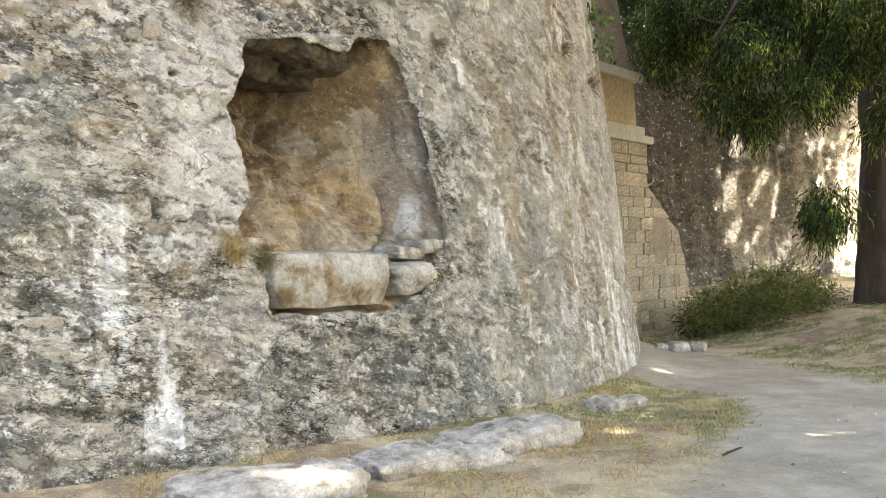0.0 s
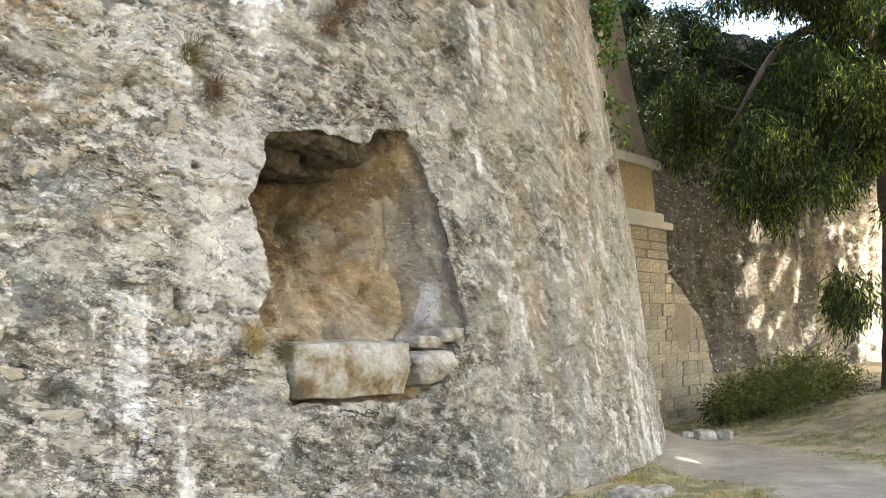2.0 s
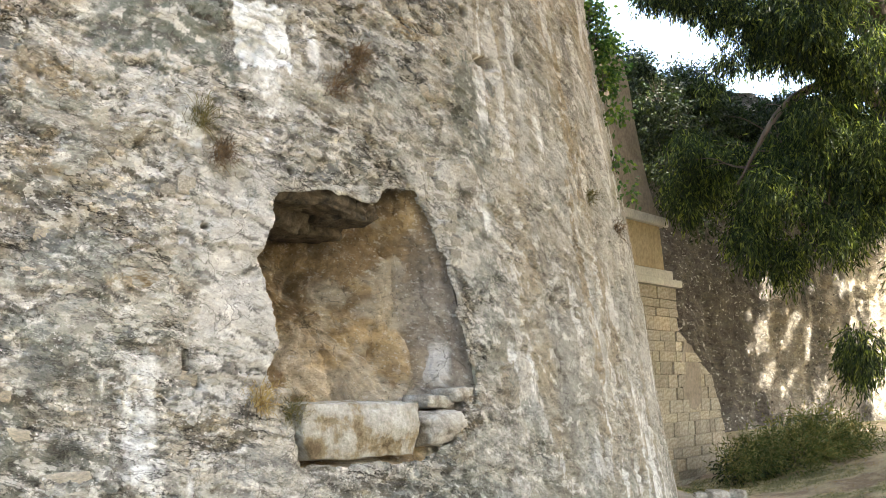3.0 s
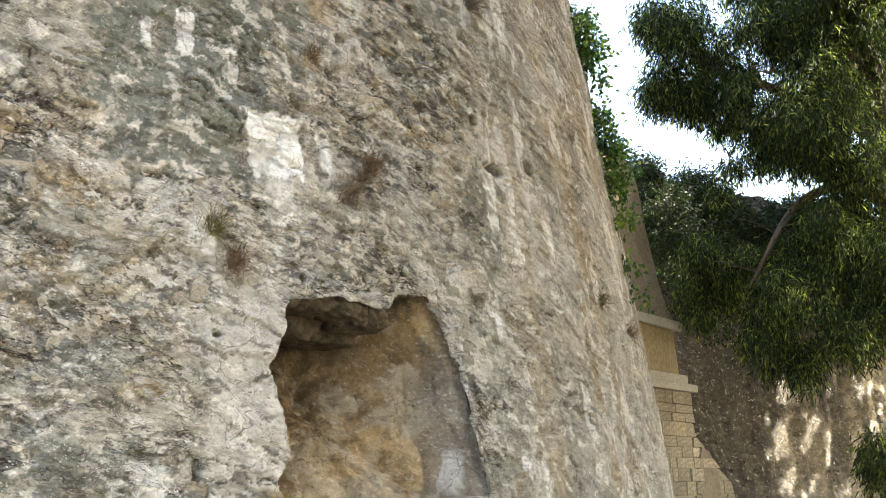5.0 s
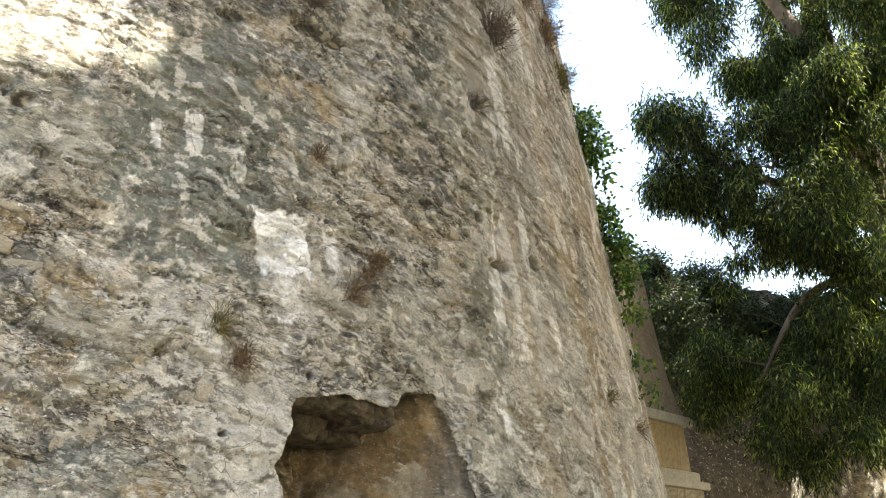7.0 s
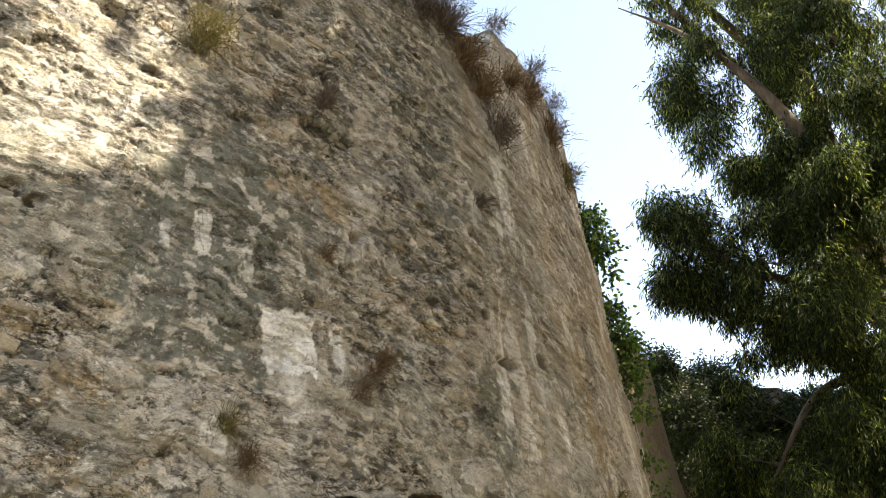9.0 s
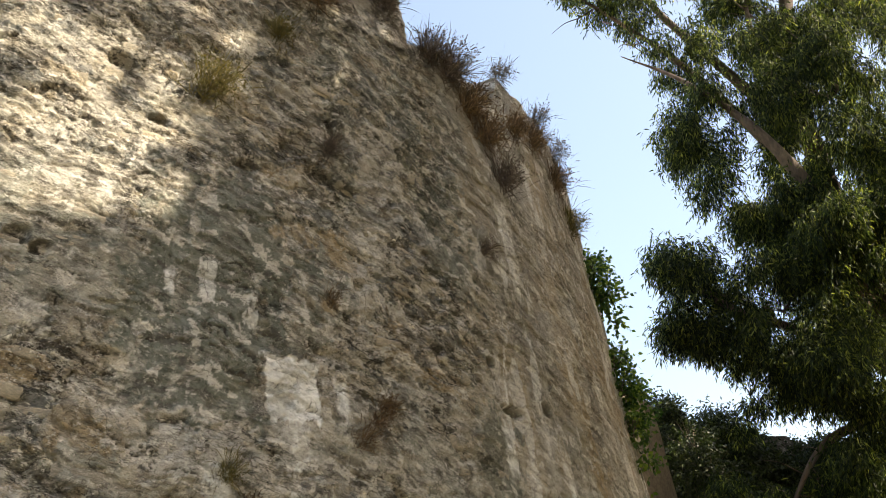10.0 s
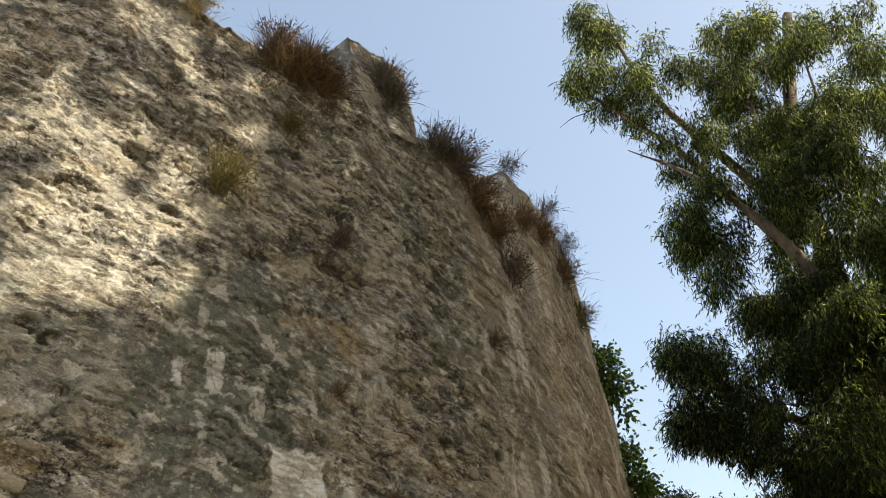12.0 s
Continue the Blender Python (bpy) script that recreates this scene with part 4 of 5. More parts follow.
def leaf_cloud(centres, radii, per, leaf, width, seed, hang=0.8, flat=0.8, twig=7):
    """Leaves in small hanging sprays filling uneven balls."""
    r = np.random.default_rng(seed)
    vs, fs, base = [], [], 0
    for c, rad in zip(centres, radii):
        n = int(per * rad * rad / twig)
        d = r.normal(size=(n, 3))
        d /= np.linalg.norm(d, axis=1)[:, None]
        rr = rad * r.uniform(0.12, 1.0, n) ** 0.6
        lobes = 0.62 + 0.75 * fbm(d[:, 0] * 2.2 + c[0], d[:, 1] * 2.2 + c[1], d[:, 2] * 2.2 + c[2], 3, seed)
        o = np.asarray(c) + d * (rr * lobes)[:, None] * np.array((1, 1, flat))
        drift = d * 0.6 + r.normal(size=(n, 3)) * 0.5 + np.array((0, 0, -hang))
        drift /= np.linalg.norm(drift, axis=1)[:, None]
        step_ = np.arange(twig) / twig
        span = leaf * 2.6 * r.uniform(0.6, 1.4, n)
        oo = o[:, None, :] + drift[:, None, :] * (step_[None, :, None] * span[:, None, None])
        oo = oo.reshape(-1, 3)
        ww = np.repeat(drift, twig, 0) * 0.6 + r.normal(size=(len(oo), 3)) * 0.55 + np.array((0, 0, -hang * 0.5))
        v, f = leaves(oo, ww, leaf * r.uniform(0.6, 1.25, len(oo)), width, 0.15, seed + base % 97)
        vs.append(v)
        fs.append(f + base)
        base += len(v)
    return np.concatenate(vs), np.concatenate(fs)


def limb(points, r0, r1, sides=10, seed=0):
    """A tapered, slightly crooked limb along smoothed points."""
    pts = np.array(points, float)
    tt = np.linspace(0, len(pts) - 1, 14 * (len(pts) - 1) + 1)
    k = np.minimum(np.floor(tt).astype(int), len(pts) - 2)
    f = tt - k
    pad = np.concatenate([[2 * pts[0] - pts[1]], pts, [2 * pts[-1] - pts[-2]]])
    p0, p1, p2, p3 = pad[k], pad[k + 1], pad[k + 2], pad[k + 3]
    f = f[:, None]
    line = 0.5 * (2 * p1 + (p2 - p0) * f + (2 * p0 - 5 * p1 + 4 * p2 - p3) * f ** 2 + (3 * p1 - p0 - 3 * p2 + p3) * f ** 3)
    t = np.gradient(line, axis=0)
    t /= np.linalg.norm(t, axis=1)[:, None]
    side = np.cross(t, np.array((0.31, 0.9, 0.29)))
    side /= np.linalg.norm(side, axis=1)[:, None]
    up = np.cross(t, side)
    a = np.linspace(0, 2 * math.pi, sides, endpoint=False)
    rad = r0 + (r1 - r0) * np.linspace(0, 1, len(line)) ** 0.8
    ring = []
    for i in range(len(line)):
        bumps = 1 + 0.22 * (vnoise(np.cos(a) * 2 + seed, np.sin(a) * 2 + i * 0.35, np.full(sides, i * 0.21), seed) - 0.5)
        ring.append(line[i] + (np.cos(a)[:, None] * side[i] + np.sin(a)[:, None] * up[i]) * (rad[i] * bumps)[:, None])
    v = np.concatenate(ring)
    f = grid_faces(len(line), sides, True)
    return v, f


def spot(az, el, dist):
    """The place seen from the eye at that bearing, height angle and ground distance."""
    a = radians(az)
    return np.array((math.sin(a) * dist, math.cos(a) * dist, EYE + math.tan(radians(el)) * dist))


def sprays(balls, share, small, seed):
    """Breaks each ball into small clumps with gaps between them."""
    r = np.random.default_rng(seed)
    cs, rs = [], []
    for c, rad in balls:
        n = max(3, int(share * (rad / small) ** 2))
        for _ in range(n):
            d = r.normal(size=3)
            d /= np.linalg.norm(d)
            k = small * r.uniform(0.55, 1.35)
            cs.append(np.asarray(c) + d * (rad - 0.6 * k) * r.uniform(0.25, 1.0) ** 0.5 * np.array((1, 1, 0.85)))
            rs.append(k)
    return cs, rs


# gaps between the leaves through which the sun falls: the place it reaches and the half width
sd_ = np.array(SUN_DIR)
r_sun = np.random.default_rng(15)
GAPS = [((-0.75, 6.2, .1), .17), ((-1.0, 6.25, .1), .12), ((-1.3, 6.3, .1), .10), ((3.0, 8.35, 0), .13), ((3.3, 8.5, 0), .12), ((3.6, 8.7, 0), .10), ((3.15, 8.75, 0), .09),
        ((2.65, 12.3, 0), .2), ((2.9, 12.9, 0), .13), ((1.9, 9.3, 0), .14), ((1.5, 8.6, .0), .15), ((4.2, 9.6, 0), .1)]
for gu, gv, gh in ((0.75, 6.8, .42), (1.2, 6.3, .38), (0.45, 6.1, .42), (0.85, 5.6, .36), (0.1, 6.9, .30), (1.3, 7.0, .18), (0.3, 5.4, .32), (1.35, 5.6, .26)):
    GAPS.append((on_wall(gu, gv), gh))
for k in range(95):
    gu, gv = r_sun.uniform(-1.6, 2.3), r_sun.uniform(5.0, 9.2)
    if gv > 4.9 + 0.75 * max(0, gu):
        GAPS.append((on_wall(gu, gv), r_sun.uniform(0.06, 0.2)))
for k in range(170):                                        # the curtain wall and its foot
    hit = FW0 + fd * r_sun.uniform(5.0, 12.5)
    GAPS.append(((*hit, r_sun.uniform(-0.3, 4.6)), r_sun.uniform(0.05, 0.22)))


for k in range(34):                                         # the lower crown of the tall gum
    GAPS.append((spot(r_sun.uniform(11.5, 21), r_sun.uniform(4, 15), r_sun.uniform(15.4, 16.4)), r_sun.uniform(0.12, 0.36)))


def let_sun_in(v):
    """Takes out the leaves that stand in the gaps."""
    quad = v.reshape(-1, 4, 3)
    mid_l = quad.mean(1)
    keep = np.ones(len(quad), bool)
    ragged = 0.55 + 0.9 * vnoise(mid_l[:, 0] * 3, mid_l[:, 1] * 3, mid_l[:, 2] * 3, 77)
    for place, half in GAPS:
        rel = mid_l - np.array(place)
        off = np.linalg.norm(rel - (rel @ sd_)[:, None] * sd_, axis=1)
        keep &= off > half * ragged
    v = quad[keep].reshape(-1, 3)
    return v, np.arange(len(v)).reshape(-1, 4)


# ---- the tall gum tree: trunk, limbs, and clumps of hanging leaves
TX, TY = 7.25, 17.2
CLUMPS = [(6.6, 39.4, 16.2, 0.95), (8.9, 42.8, 16.4, 1.0), (10.6, 38.2, 16.4, 1.0), (13.2, 35.4, 16.6, 1.05), (14.2, 31.3, 16.6, 1.15),
          (17.5, 39.5, 17.0, 1.7), (21.5, 38.0, 17.0, 2.5), (17.5, 33.0, 16.8, 1.9), (22.5, 30.0, 17.2, 2.3), (11.0, 23.8, 16.4, 0.95),
          (12.9, 21.6, 16.6, 1.25),
          (16.5, 21.0, 16.6, 1.5), (19.0, 25.0, 16.8, 1.7), (22.0, 21.0, 17.0, 2.1), (17.0, 15.5, 16.6, 1.6),
          ]
CLUMPS += [(21.5, 13.5, 16.6, 1.9), (14.5, 10.0, 16.8, 1.35), (18.5, 8.6, 16.4, 1.4), (22.5, 8.0, 16.2, 1.4), (12.2, 11.5, 17.4, 1.0), (16.2, 6.8, 16.2, 0.8), (20.2, 1.0, 16.3, 0.62),
          (13.9, 28.5, 16.4, 0.7), (15.9, 27.3, 16.5, 0.95), (18.0, 25.8, 16.7, 1.0), (20.8, 27.5, 17.3, 1.6), (18.0, 22.8, 16.9, 1.1), (23.0, 26.0, 17.6, 1.8), (22.5, 34.0, 17.6, 1.8), (12.6, 40.4, 16.5, 0.8), (10.2, 21.6, 16.4, 0.75), (11.6, 20.0, 16.4, 0.75), (13.3, 19.3, 16.5, 0.8), (15.6, 17.6, 16.3, 0.95), (17.4, 17.8, 16.2, 1.0), (19.2, 18.2, 16.4, 1.2)]
gum = tagged(empty("gum_tree", (TX, TY, gz(TX, TY))), "tall gum tree with drooping narrow leaves and dark trunk", "tree")


def gum_part(name, me, mat, label="", parent=None):
    ob = part(name, me, mat, parent or gum, label)
    ob.matrix_parent_inverse = Matrix.Translation(-gum.location)
    return ob


g0 = gz(TX, TY)
trunk_v, trunk_f = limb([(TX + .05, TY, g0 - 0.4), (TX, TY, g0 + 0.5), (TX - 0.05, TY, 3.5), (TX - 0.25, TY - .1, 7.0), (TX - 0.9, TY - .2, 10.2), (TX - 1.2, TY - .2, 13.5), (TX - .6, TY, 17.5)], 0.50, 0.10, 16, 2)
gum_part("trunk", mesh_of("trunk", trunk_v, trunk_f), M_DARKBARK)
GUM_LIMBS = [((TX - 0.75, TY - .2, 9.6), (0, 3)), ((TX - 1.0, TY - .2, 11.6), (1, 2)), ((TX - 0.3, TY - .1, 7.2), (9, 10)), ((TX - 0.5, TY - .1, 8.0), (11, 12)),
         ((TX - 1.1, TY - .2, 12.6), (5, 7)), ((TX - 0.2, TY, 6.0), (16, 14)), ((TX - 0.1, TY, 4.6), (17, 20)), ((TX - 1.0, TY, 13.0), (6, 8))]
clump_at = [spot(a, e, d) for a, e, d, _ in CLUMPS]
for i, (root, (tip, via)) in enumerate(GUM_LIMBS):
    a, b = np.array(root), clump_at[tip]
    m1 = a * 0.55 + clump_at[via] * 0.45 + np.array((0, 0, 0.15))
    v, f = limb([a, m1, clump_at[via] * 0.5 + (m1 + b) * 0.25, b], 0.16, 0.02, 8, 20 + i)
    wood = gum_part("limb", mesh_of("limb", v, f), M_BARK)
    r_t = np.random.default_rng(90 + i)
    for k in range(7):                                      # bare twigs past the leaves
        base_t = m1 + (b - m1) * r_t.uniform(0.3, 1.0)
        way = np.array((-0.8, -0.2, 0.25)) + r_t.normal(size=3) * 0.45
        v, f = limb([base_t, base_t + way * 0.25, base_t + way * 0.5 + np.array((0, 0, 0.06)), base_t + way * 0.72], 0.018, 0.004, 5, k)
        twig_ob = part("twig", mesh_of("twig", v, f), M_BARK, wood)
v, f = limb([spot(19.5, 26.6, 16.6), spot(17.9, 29.3, 16.2), spot(15.7, 31.8, 16.0), spot(12.7, 34.1, 16.0), spot(9.4, 35.7, 16.0)], 0.15, 0.008, 9, 61)
gum_part("limb", mesh_of("limb", v, f), M_BARK)
v, f = limb([spot(20.3, 20.5, 17.0), spot(20.0, 24.0, 16.9), spot(19.5, 26.6, 16.6)], 0.22, 0.15, 10, 62)
gum_part("limb", mesh_of("limb", v, f), M_BARK)
cs, rs = sprays([(p, c[3] * 0.88) for p, c in zip(clump_at, CLUMPS)], 0.78, 0.31, 30)
lv, lf = leaf_cloud(cs, rs, 9500, 0.11, 0.024, 31, hang=1.1, flat=1.15, twig=6)
gum_part("crown", mesh_of("crown", lv, lf, smooth=False), M_GUM)
# the side of the crown that faces away from the lens
r_b = np.random.default_rng(5)
rest = [(TX + 1.6 + r_b.uniform(0, 4.4), TY + r_b.uniform(0.8, 7.0), 3.6 + 10.5 * i / 25 + r_b.uniform(-.5, .5)) for i in range(26)]
# extra leaf balls, added to shade the buttress, curtain wall and crown
rest += [(r_b.uniform(10.3, 12.6), r_b.uniform(18.8, 21.2), r_b.uniform(5.5, 10.5)) for _ in range(7)]
rest += [(r_b.uniform(9.6, 12.8), r_b.uniform(20.5, 24.0), r_b.uniform(6.5, 13.0)) for _ in range(11)]
rest += [(TX + r_b.uniform(3.5, 7.5), TY + r_b.uniform(1.0, 5.0), r_b.uniform(10.5, 20.0)) for _ in range(3)]
lv, lf = leaf_cloud(rest, [2.0] * len(rest), 1000, 0.18, 0.045, 33)
lv, lf = let_sun_in(lv)
gum_part("crown", mesh_of("crown", lv, lf, smooth=False), M_GUM)

# ---- a second gum tree beside the lens, unseen, added to shade the wall
SX, SY = 11.5, 5.4
shade_tree = tagged(empty("gum_tree", (SX, SY, gz(SX, SY))), "tall gum tree, out of view, added to cast shade", "tree")
v, f = limb([(SX, SY, 0), (SX, SY, 4), (SX - .3, SY, 9), (SX, SY + .3, 15), (SX - .2, SY, 20)], 0.5, 0.1, 14, 3)
ob = part("trunk", mesh_of("trunk", v, f), M_DARKBARK, shade_tree)
ob.matrix_parent_inverse = Matrix.Translation(-shade_tree.location)
r_s = np.random.default_rng(11)
balls = []
for i in range(46):
    h = 4.0 + 13.0 * (i + 0.5) / 46
    a = i * 2.4
    w = (1.2 + 3.4 * math.sin(math.pi * min(1, (h - 2.5) / 16)) ** 0.7) * r_s.uniform(0.3, 1.0)
    balls.append((SX + math.cos(a) * w, SY + math.sin(a) * w, h))
for i in range(30):                                        # leaf balls added overhead to shade the upper wall
    balls.append((r_s.uniform(4.5, 11.0), r_s.uniform(2.1, 8.6), r_s.uniform(14.0, 18.0)))
# more leaf balls, added to keep sun off the wall's right side
for i in range(12):
    balls.append((r_s.uniform(8.8, 12.0), r_s.uniform(7.6, 11.6), r_s.uniform(7.5, 15.0)))
for i in range(50):
    balls.append((r_s.uniform(8.8, 12.0), r_s.uniform(7.6, 11.4), r_s.uniform(7.0, 19.5)))
lv, lf = leaf_cloud(balls, [1.75] * len(balls), 420, 0.35, 0.10, 41)
lv, lf = let_sun_in(lv)
ob = part("crown", mesh_of("crown", lv, lf, smooth=False), M_GUM, shade_tree)
ob.matrix_parent_inverse = Matrix.Translation(-shade_tree.location)


# unseen copies: one blocks sky behind the lens, one shades the curtain wall
for tx, ty, turn in ((6.5, -4.5, 70), (20.3, 30.0, 250)):
    copy_thing(shade_tree, pose(tx, ty, 0, 0, 0, turn))


# ---- two more gum trees, added towards the sun only to cast shade
def shade_caster(x, y, balls, per, label, seed):
    root = tagged(empty("gum_tree", (x, y, gz(x, y))), label, "tree")
    v, f = limb([(x, y, 0), (x, y, 5), (x - .3, y, 8), (x, y + .3, 11), (x - .2, y, 14)], 0.45, 0.1, 12, seed)
    stem = part("trunk", mesh_of("trunk", v, f), M_DARKBARK, root)
    v, f = let_sun_in(leaf_cloud(balls, [1.7] * len(balls), per, 0.28, 0.08, seed)[0])
    for ob in (stem, part("crown", mesh_of("crown", v, f, smooth=False), M_GUM, root)):
        ob.matrix_parent_inverse = Matrix.Translation(-root.location)


r_k = np.random.default_rng(21)
shade_caster(13.2, 23.6, [np.array((*(FW0 + fd * r_k.uniform(1.0, 9.0)), r_k.uniform(5.0, 9.5))) + sd_ * r_k.uniform(10.0, 13.0) for _ in range(34)], 700,
           "dense dark gum tree added to shade the curtain wall", 43)
shade_caster(13.0, 13.6, [np.array((r_k.uniform(2.6, 9.0), r_k.uniform(13.0, 19.5), r_k.uniform(0, 2.6))) + sd_ * r_k.uniform(9.5, 13.0) for _ in range(44)], 800,
           "broad low unseen gum tree added to shade the path", 44)


# ---- bushes: a dome of leaves with stems
def bush(name, place, radii, per, leaf, width, mat, label, seed, up=(0, 0, 1), n_stem=30, stem=M_GREYTWIG, squash=0.75, hang=0.2, category="bush", ragged=0.0):
    root = tagged(empty(name, tuple(place)), label, category)
    cs, rs = [np.array(c) for c, _ in radii], [r for _, r in radii]
    if ragged:
        cs, rs = sprays([(c, r) for c, r in zip(cs, rs)], 1.3, ragged, seed)
    v, f = leaf_cloud(cs, rs, per, leaf, width, seed, hang, squash, 5)
    part("foliage", mesh_of("foliage", v, f, smooth=False), mat, root)
    v, f = tufts(n_stem, 0.03, max(rs) * 1.3, 0.012, up, 0.55, 0.05, seed + 1)
    part("stalk", mesh_of("stalk", v, f, smooth=False), stem, root)
    return root


bx, by = 5.15, 17.1
bush("weed_bush", (bx, by, gz(bx, by)), [((0, 0, .30), .62), ((.45, .1, .45), .62), ((-.6, 0, .18), .42), ((.95, .2, .25), .5), ((-.95, -.2, .1), .3)], 9000, 0.12, 0.02, M_GRASS,
     "rounded mound of olive green weeds under the trees", 51, hang=-0.3)
bush("low_bush", (4.35, 17.3, gz(4.35, 17.3)), [((0, 0, .18), .38), ((.4, 0, .2), .35)], 9000, 0.10, 0.03, M_DARKLEAF, "low dark green bush beside the buttress", 53)
for i, s in enumerate(np.linspace(0.3, 12.5, 9)):
    p = FW0 + fd * s + fn * (-0.75)
    rr = rng.uniform(0.55, 1.25)
    bush("wall_top_bush", (p[0], p[1], 7.45), [((0, 0, .2), rr), ((.5, .3, -.2), rr * .8), ((-.5, -.2, -.4), rr * .8), ((.2, -.5, -1.1), rr * .7)], 9000, 0.11, 0.04, M_DARKLEAF,
         "dark green bush overhanging the top of the curtain wall", 60 + i, ragged=0.2)
for i, (az, el, d, r) in enumerate([(10.9, 11.0, 20.0, .5), (11.3, 13.0, 20.4, .6), (12.0, 9.5, 20.6, .4), (10.6, 14.6, 20.2, .5)]):
    p = spot(az, el, d)
    bush("ivy", tuple(p), [((0, 0, 0), r), ((.2, 0, -.6), r * .7)], 4500, 0.08, 0.045, M_DARKLEAF, "green ivy clump clinging to the shaded curtain wall", 80 + i)


# ---- plants rooted in the tower wall
def wall_tuft(u, z, length, n, mat, label, seed, up=(0, -0.6, 0.75), fan=0.55, droop=0.35, name="grass_tuft", spread=0.05, width=0.0045):
    root = tagged(empty(name), label, "grass")
    root.matrix_world = wall_pose(u, z, -0.01)
    v, f = tufts(int(n * 3), spread, length * 0.85, width, up, fan, droop, seed)
    tagged(part("stalk", mesh_of("stalk", v, f, smooth=False), mat, root), kind="stuff")
    return root


DRYT = "dry straw-coloured grass tuft rooted in a wall crack"
RUSTT = "rust-brown withered herb tuft hanging from the wall"
for i, (u, z, ln, n, m, lab) in enumerate([(2.02, 3.42, .20, 120, M_OLIVE, DRYT), (2.17, 3.17, .17, 170, M_RUST, RUSTT), (3.26, 3.87, .15, 170, M_RUST, RUSTT), (3.55, 4.18, .17, 200, M_RUST, RUSTT),
                                           (3.42, 4.02, .15, 120, M_RUST, RUSTT), (2.36, 1.47, .17, 170, M_DRY, DRYT), (2.60, 1.36, .15, 110, M_OLIVE, DRYT), (7.63, 3.55, .15, 70, M_OLIVE, DRYT),
                                           (8.6, 3.3, .22, 80, M_RUST, RUSTT), (3.02, 5.06, .13, 100, M_RUST, RUSTT), (3.15, 6.67, .28, 130, M_GREYTWIG, RUSTT), (2.6, 7.9, .2, 130, M_OLIVE, DRYT),
                                           (5.4, 6.3, .25, 90, M_GREYTWIG, RUSTT)]):
    wall_tuft(u, z, ln, n, m, lab, 200 + i)
SHRUBS = [(1.78, 6.84, .30, 110, M_OLIVE), (1.95, 6.9, .22, 80, M_OLIVE), (2.62, 7.86, .16, 70, M_OLIVE), (1.45, 9.0, .26, 160, M_DRY), (2.45, 8.72, .42, 300, M_RUST), (2.8, 8.70, .46, 360, M_RUST), (3.1, 8.62, .36, 240, M_RUST), (4.05, 9.25, .26, 300, M_GREYTWIG), (4.22, 9.1, .24, 200, M_GREYTWIG),
          (4.95, 8.72, .36, 220, M_GREYTWIG), (5.3, 8.62, .48, 280, M_GREYTWIG), (5.65, 8.3, .36, 220, M_RUST), (5.95, 8.0, .34, 220, M_RUST), (6.2, 7.5, .32, 180, M_GREYTWIG), (6.9, 8.6, .26, 180, M_RUST),
          (7.7, 8.8, .28, 200, M_RUST), (8.4, 8.5, .28, 200, M_RUST), (9.0, 8.1, .26, 160, M_OLIVE), (6.9, 9.5, .22, 80, M_GREYTWIG), (8.2, 9.45, .26, 90, M_GREYTWIG), (9.1, 9.3, .28, 90, M_GREYTWIG)]
for i, (u, z, ln, n, m) in enumerate(SHRUBS):
    root = wall_tuft(u, z, ln, n, m, {M_DRY: "dry grass on the wall top", M_OLIVE: "yellow-green bushy herb growing on the wall face"}.get(m, "withered brown shrub on the broken parapet"), 260 + i, up=(0, -0.35, 0.8), fan=0.6, droop=0.12, name="parapet_shrub", spread=0.10, width=0.007)
    cs, rs = sprays([((0, -0.10, ln * 0.35), ln * 0.62)], 1.6, ln * 0.26, 700 + i)
    v, f = leaf_cloud(cs, rs, 9000, 0.045, 0.014, 720 + i, hang=-0.3, flat=1.0, twig=5)
    part("foliage", mesh_of("foliage", v, f, smooth=False), m, root)
for i, (u, z, r) in enumerate([(9.9, 7.75, .22), (10.0, 7.35, .15), (9.9, 6.35, .20), (9.8, 5.9, .20), (9.6, 5.3, .15), (9.3, 4.2, .09)]):
    p = on_wall(u, z, 0.06)
    bush("caper_vine", tuple(p), [((0, 0, 0), r * 1.25), ((.15, -.1, -.35), r), ((.05, .1, .2), r * .8)], 6000, 0.075, 0.05, M_BROAD, "green broad-leaved vine hanging from the wall edge", 300 + i, category="vine")

# ---------------------------------------------------------------- grass and litter on the ground
def scatter(n, x0, x1, y0, y1, seed, keep):
    r = np.random.default_rng(seed)
    x, y = r.uniform(x0, x1, n), r.uniform(y0, y1, n)
    d = np.hypot(x - CX, y - CY) - R0
    k = (d > -0.05) & (r.uniform(size=n) < keep(x, y, d))
    x, y = x[k], y[k]
    return np.stack([x, y, ground_z(x, y) - 0.005], -1)


def clumpy(x, y, s, seed):
    return step(0.48, 0.62, fbm(x * s, y * s, octaves=4, seed=seed))


p = scatter(60000, -3, 8.5, 5.0, 18.5, 1, lambda x, y, d: (1 - path_mask(x, y)) * (0.15 + 0.85 * clumpy(x, y, 1.6, 400)) * np.clip(1.3 - 0.04 * y, 0.2, 1))
p2 = scatter(90000, -2.8, 3.4, 5.2, 13.0, 14, lambda x, y, d: (1 - path_mask(x, y)) * (0.06 + 0.94 * clumpy(x, y, 2.4, 401)) * np.clip(1.5 - 0.55 * d, 0.25, 1))
p = np.concatenate([p, p2])
v, f = blades(p, np.random.default_rng(2).normal(size=(len(p), 3)) * 0.8 + np.array((0, 0, 0.45)), np.random.default_rng(3).uniform(0.03, 0.13, len(p)), 0.005, 0.3, 4)
tagged(part("dry_grass", mesh_of("dry_grass", v, f, smooth=False), M_DRY), "dry straw-coloured grass scattered over the earth", "grass", kind="stuff")
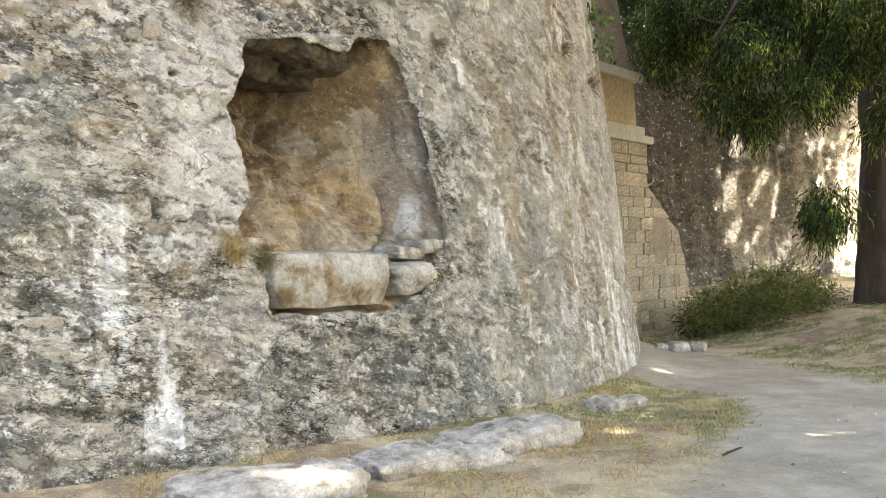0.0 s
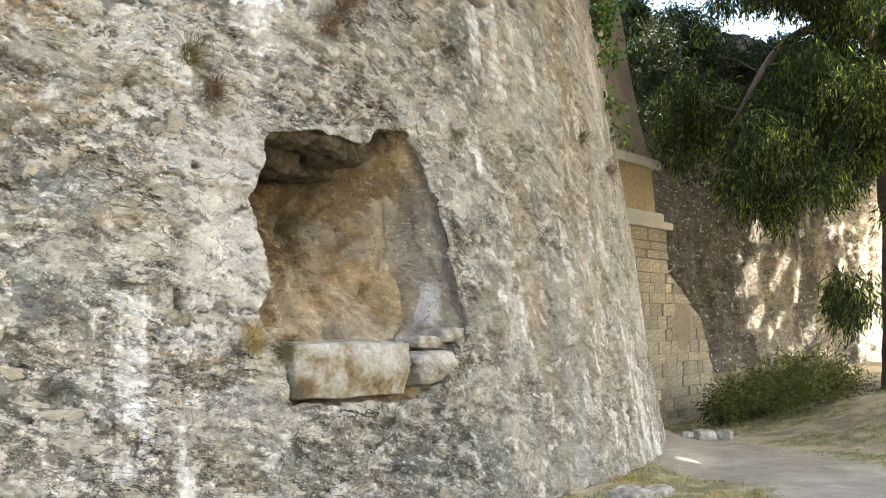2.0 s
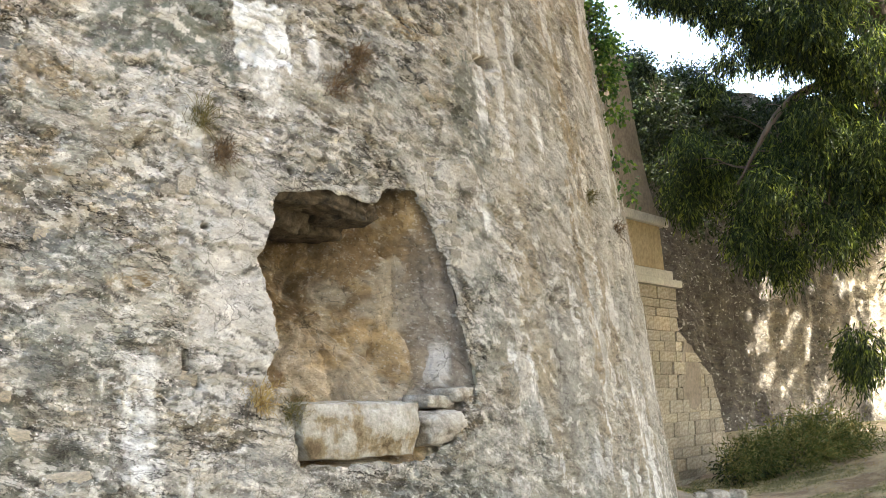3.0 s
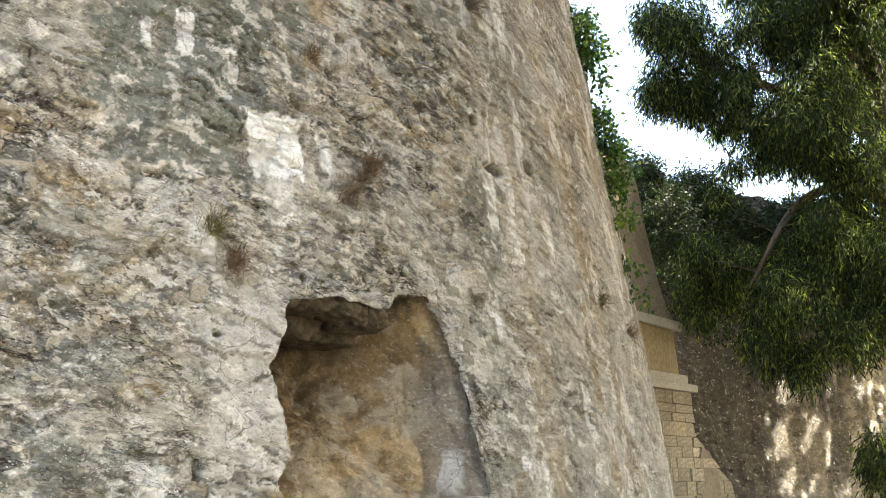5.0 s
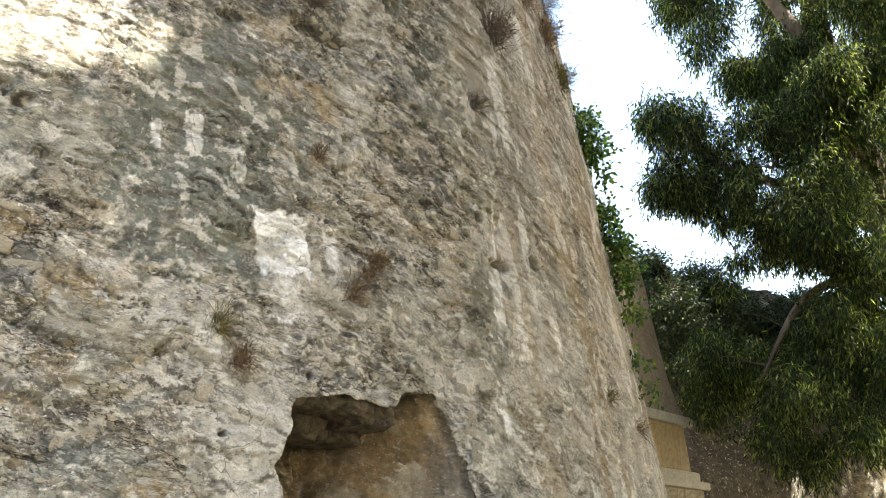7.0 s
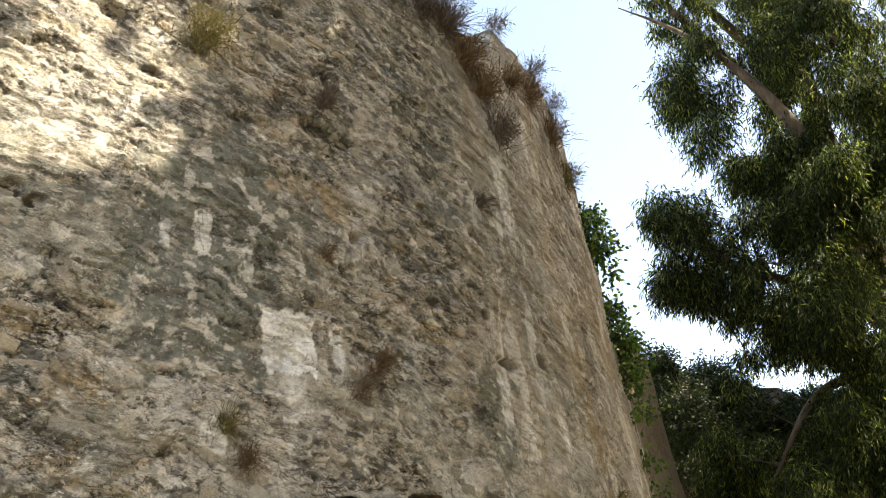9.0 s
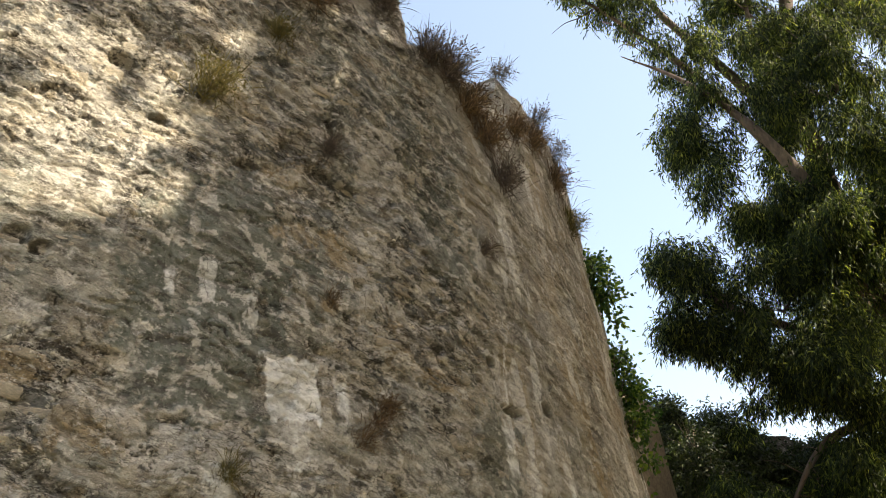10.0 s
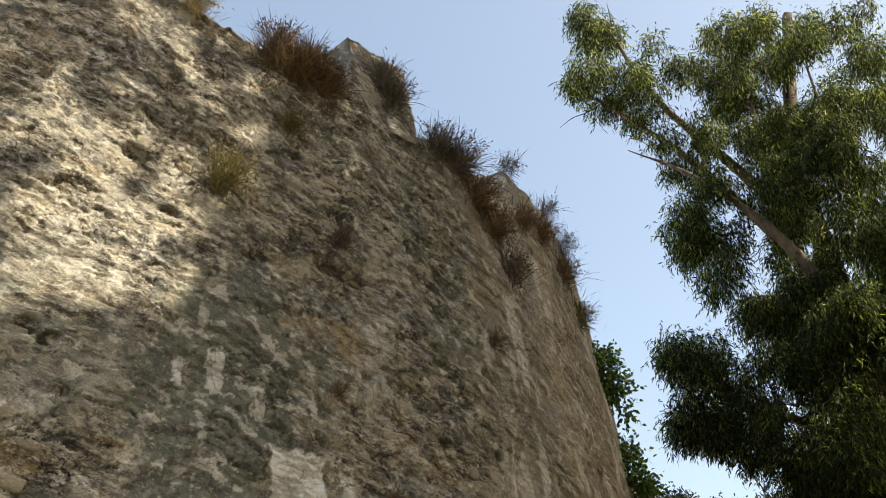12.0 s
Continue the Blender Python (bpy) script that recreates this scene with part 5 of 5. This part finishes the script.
p = scatter(60000, 0.8, 8.5, 8.0, 18.5, 5, lambda x, y, d: (1 - path_mask(x, y)) * step(0.46, 0.58, fbm(x * 1.3, y * 1.3, octaves=4, seed=104)))
v, f = blades(p, np.random.default_rng(6).normal(size=(len(p), 3)) * 0.5 + np.array((0, 0, 0.8)), np.random.default_rng(7).uniform(0.02, 0.07, len(p)), 0.006, 0.25, 8)
tagged(part("green_grass", mesh_of("green_grass", v, f, smooth=False), M_GRASS), "short sparse green grass beside the path", "grass", kind="stuff")
# gravel
r_g = np.random.default_rng(9)
p = scatter(2600, -1, 5.5, 5.3, 14, 10, lambda x, y, d: 0.35 + 0.5 * path_mask(x, y))
octa = np.array([(1, 0, 0), (0, 1, 0), (-1, 0, 0), (0, -1, 0), (0, 0, .7), (0, 0, -.7)], float)
of = np.array([(0, 1, 4), (1, 2, 4), (2, 3, 4), (3, 0, 4), (1, 0, 5), (2, 1, 5), (3, 2, 5), (0, 3, 5)])
sz = r_g.uniform(0.006, 0.022, len(p)) * r_g.choice([0.7, 1, 1.7], len(p), p=[.5, .4, .1])
v = p[:, None, :] + octa[None] * sz[:, None, None] * r_g.uniform(0.6, 1.3, (len(p), 6, 1))
f = (np.arange(len(p))[:, None, None] * 6 + of[None]).reshape(-1, 3)
tagged(part("gravel", mesh_of("gravel", v.reshape(-1, 3), f, smooth=False), M_LEDGE), "loose grey pebbles on the path", "gravel", kind="stuff")
v, f = limb([(0, 0, 0), (.08, .05, .015), (.16, .13, 0.02), (.20, .20, .01)], 0.012, 0.006, 6, 3)
twig = part("twig", mesh_of("twig", v, f), M_DARKBARK)
twig.location = (2.0, 7.45, gz(2.0, 7.45) + 0.012)
tagged(twig, "short dark fallen twig on the gravel path", "twig")

# ---------------------------------------------------------------- single blocks and stones, last
def block_mesh(name, w, h, d, seed, foot=0.0):
    r = random.Random(seed)
    bm = bmesh.new()
    bmesh.ops.create_cube(bm, size=1.0)
    for q in bm.verts:
        q.co = Vector((q.co.x * w + (foot if q.co.x > 0 > q.co.z else 0), q.co.y * d, q.co.z * h)) + Vector((r.uniform(-.008, .008), r.uniform(-.008, .008), r.uniform(-.008, .008)))
    bmesh.ops.bevel(bm, geom=bm.edges[:], offset=0.014, segments=1, affect='EDGES')
    me = bpy.data.meshes.new(name)
    bm.to_mesh(me)
    bm.free()
    me.materials.append(M_ASHLAR)
    return me


block_meshes = [block_mesh("block", 1.0, 1.0, 0.16, i) for i in range(6)]
r_blk = random.Random(4)
made_ends = 100
z = -0.25
face_turn = math.atan2(PE.y, PE.x)
while z < 3.0:
    h = min(r_blk.uniform(0.12, 0.24), 3.05 - z) if z < 2.8 else 3.05 - z
    end = right_at(z + h)
    s = -1.0 - r_blk.uniform(0, 0.3)
    while s < end - 0.02:
        w = min(r_blk.uniform(0.17, 0.5), end - s)
        if end - s - w < 0.15:
            w = end - s
        last = end - s - w < 0.01
        me = r_blk.choice(block_meshes)
        if last:                                            # the end block follows the slope
            me = block_mesh("block", 1.0, 1.0, 0.16, made_ends, (right_at(z) - end) / w)
            made_ends += 1
        ob = new("block", me)
        q = pier_point(s + w / 2, -0.055 + r_blk.uniform(-0.022, 0.018), z + h / 2)
        ob.parent = pier
        ob.matrix_parent_inverse = Matrix.Translation(-PA)
        ob.matrix_basis = Matrix.Translation(q) @ Matrix.Rotation(face_turn, 4, 'Z') @ Matrix.Diagonal((w - r_blk.uniform(0.004, 0.02), 1.0, h - r_blk.uniform(0.004, 0.018), 1))
        s += w
    z += h

stone_meshes = []
for i in range(8):
    v, f = lump((1, 1, 1), 40 + i, 0.16, 3, 0.8)
    me = mesh_of("stone", v, f)
    me.materials.append(M_RUBBLE)
    stone_meshes.append(me)
square_meshes = []
for i, mat in enumerate((M_PALESTONE, M_BLOCK)):
    v, f = lump((1, 1, 1), 60 + i, 0.17, 4, 0.78)
    me = mesh_of("stone", v, f)
    me.materials.append(mat)
    square_meshes.append(me)
r_st = random.Random(12)
made = 0
SQUARED = [(4.30, 3.34, .15, .09), (4.41, 3.22, .16, .09), (4.36, 3.10, .14, .08), (4.47, 2.98, .15, .09), (4.43, 2.86, .16, .08), (4.50, 2.74, .13, .09), (4.47, 2.63, .14, .08),
           (1.62, 2.25, .46, .14), (1.72, 2.92, .15, .12), (1.88, 2.93, .13, .13), (0.95, 3.30, .34, .09)]
for k, (u, z, w, h) in enumerate(SQUARED):
    o, _ = wall_skin(np.array([u]), np.array([z]))
    ob = new("stone", square_meshes[1 if k == 7 else 0])
    ob.parent = wall_tower
    ob.matrix_basis = wall_pose(u, z, float(o[0]) - 0.034, 5.0) @ Matrix.Diagonal((w, 0.08, h, 1))
while made < 150:
    u, z = r_st.uniform(-1.0, 8.0), r_st.uniform(0.1, 8.6)
    w, h = r_st.uniform(0.10, 0.30), r_st.uniform(0.06, 0.13)
    if u > 4.8 and (z < 2.0 or r_st.random() < 0.8):
        continue
    if inside(np.array([u]), np.array([z]), [(a + (0.22 if a > 3.3 else -0.7), b + (0.15 if b > 2 else -0.25)) for a, b in MOUTH])[0] or (0.9 < u < 3.2 and 3.5 < z < 6.0):
        continue
    if blot(np.array([u]), np.array([z]), [(a, b, c + .15, d + .1) for a, b, c, d in LIME], 0.0)[0] > 0.1:
        continue
    o, _ = wall_skin(np.array([u]), np.array([z]))
    ob = new("stone", r_st.choice(stone_meshes))
    ob.parent = wall_tower
    ob.matrix_basis = wall_pose(u, z, float(o[0]) - 0.039, r_st.uniform(-4, 14)) @ Matrix.Diagonal((w, 0.07, h, 1))
    made += 1
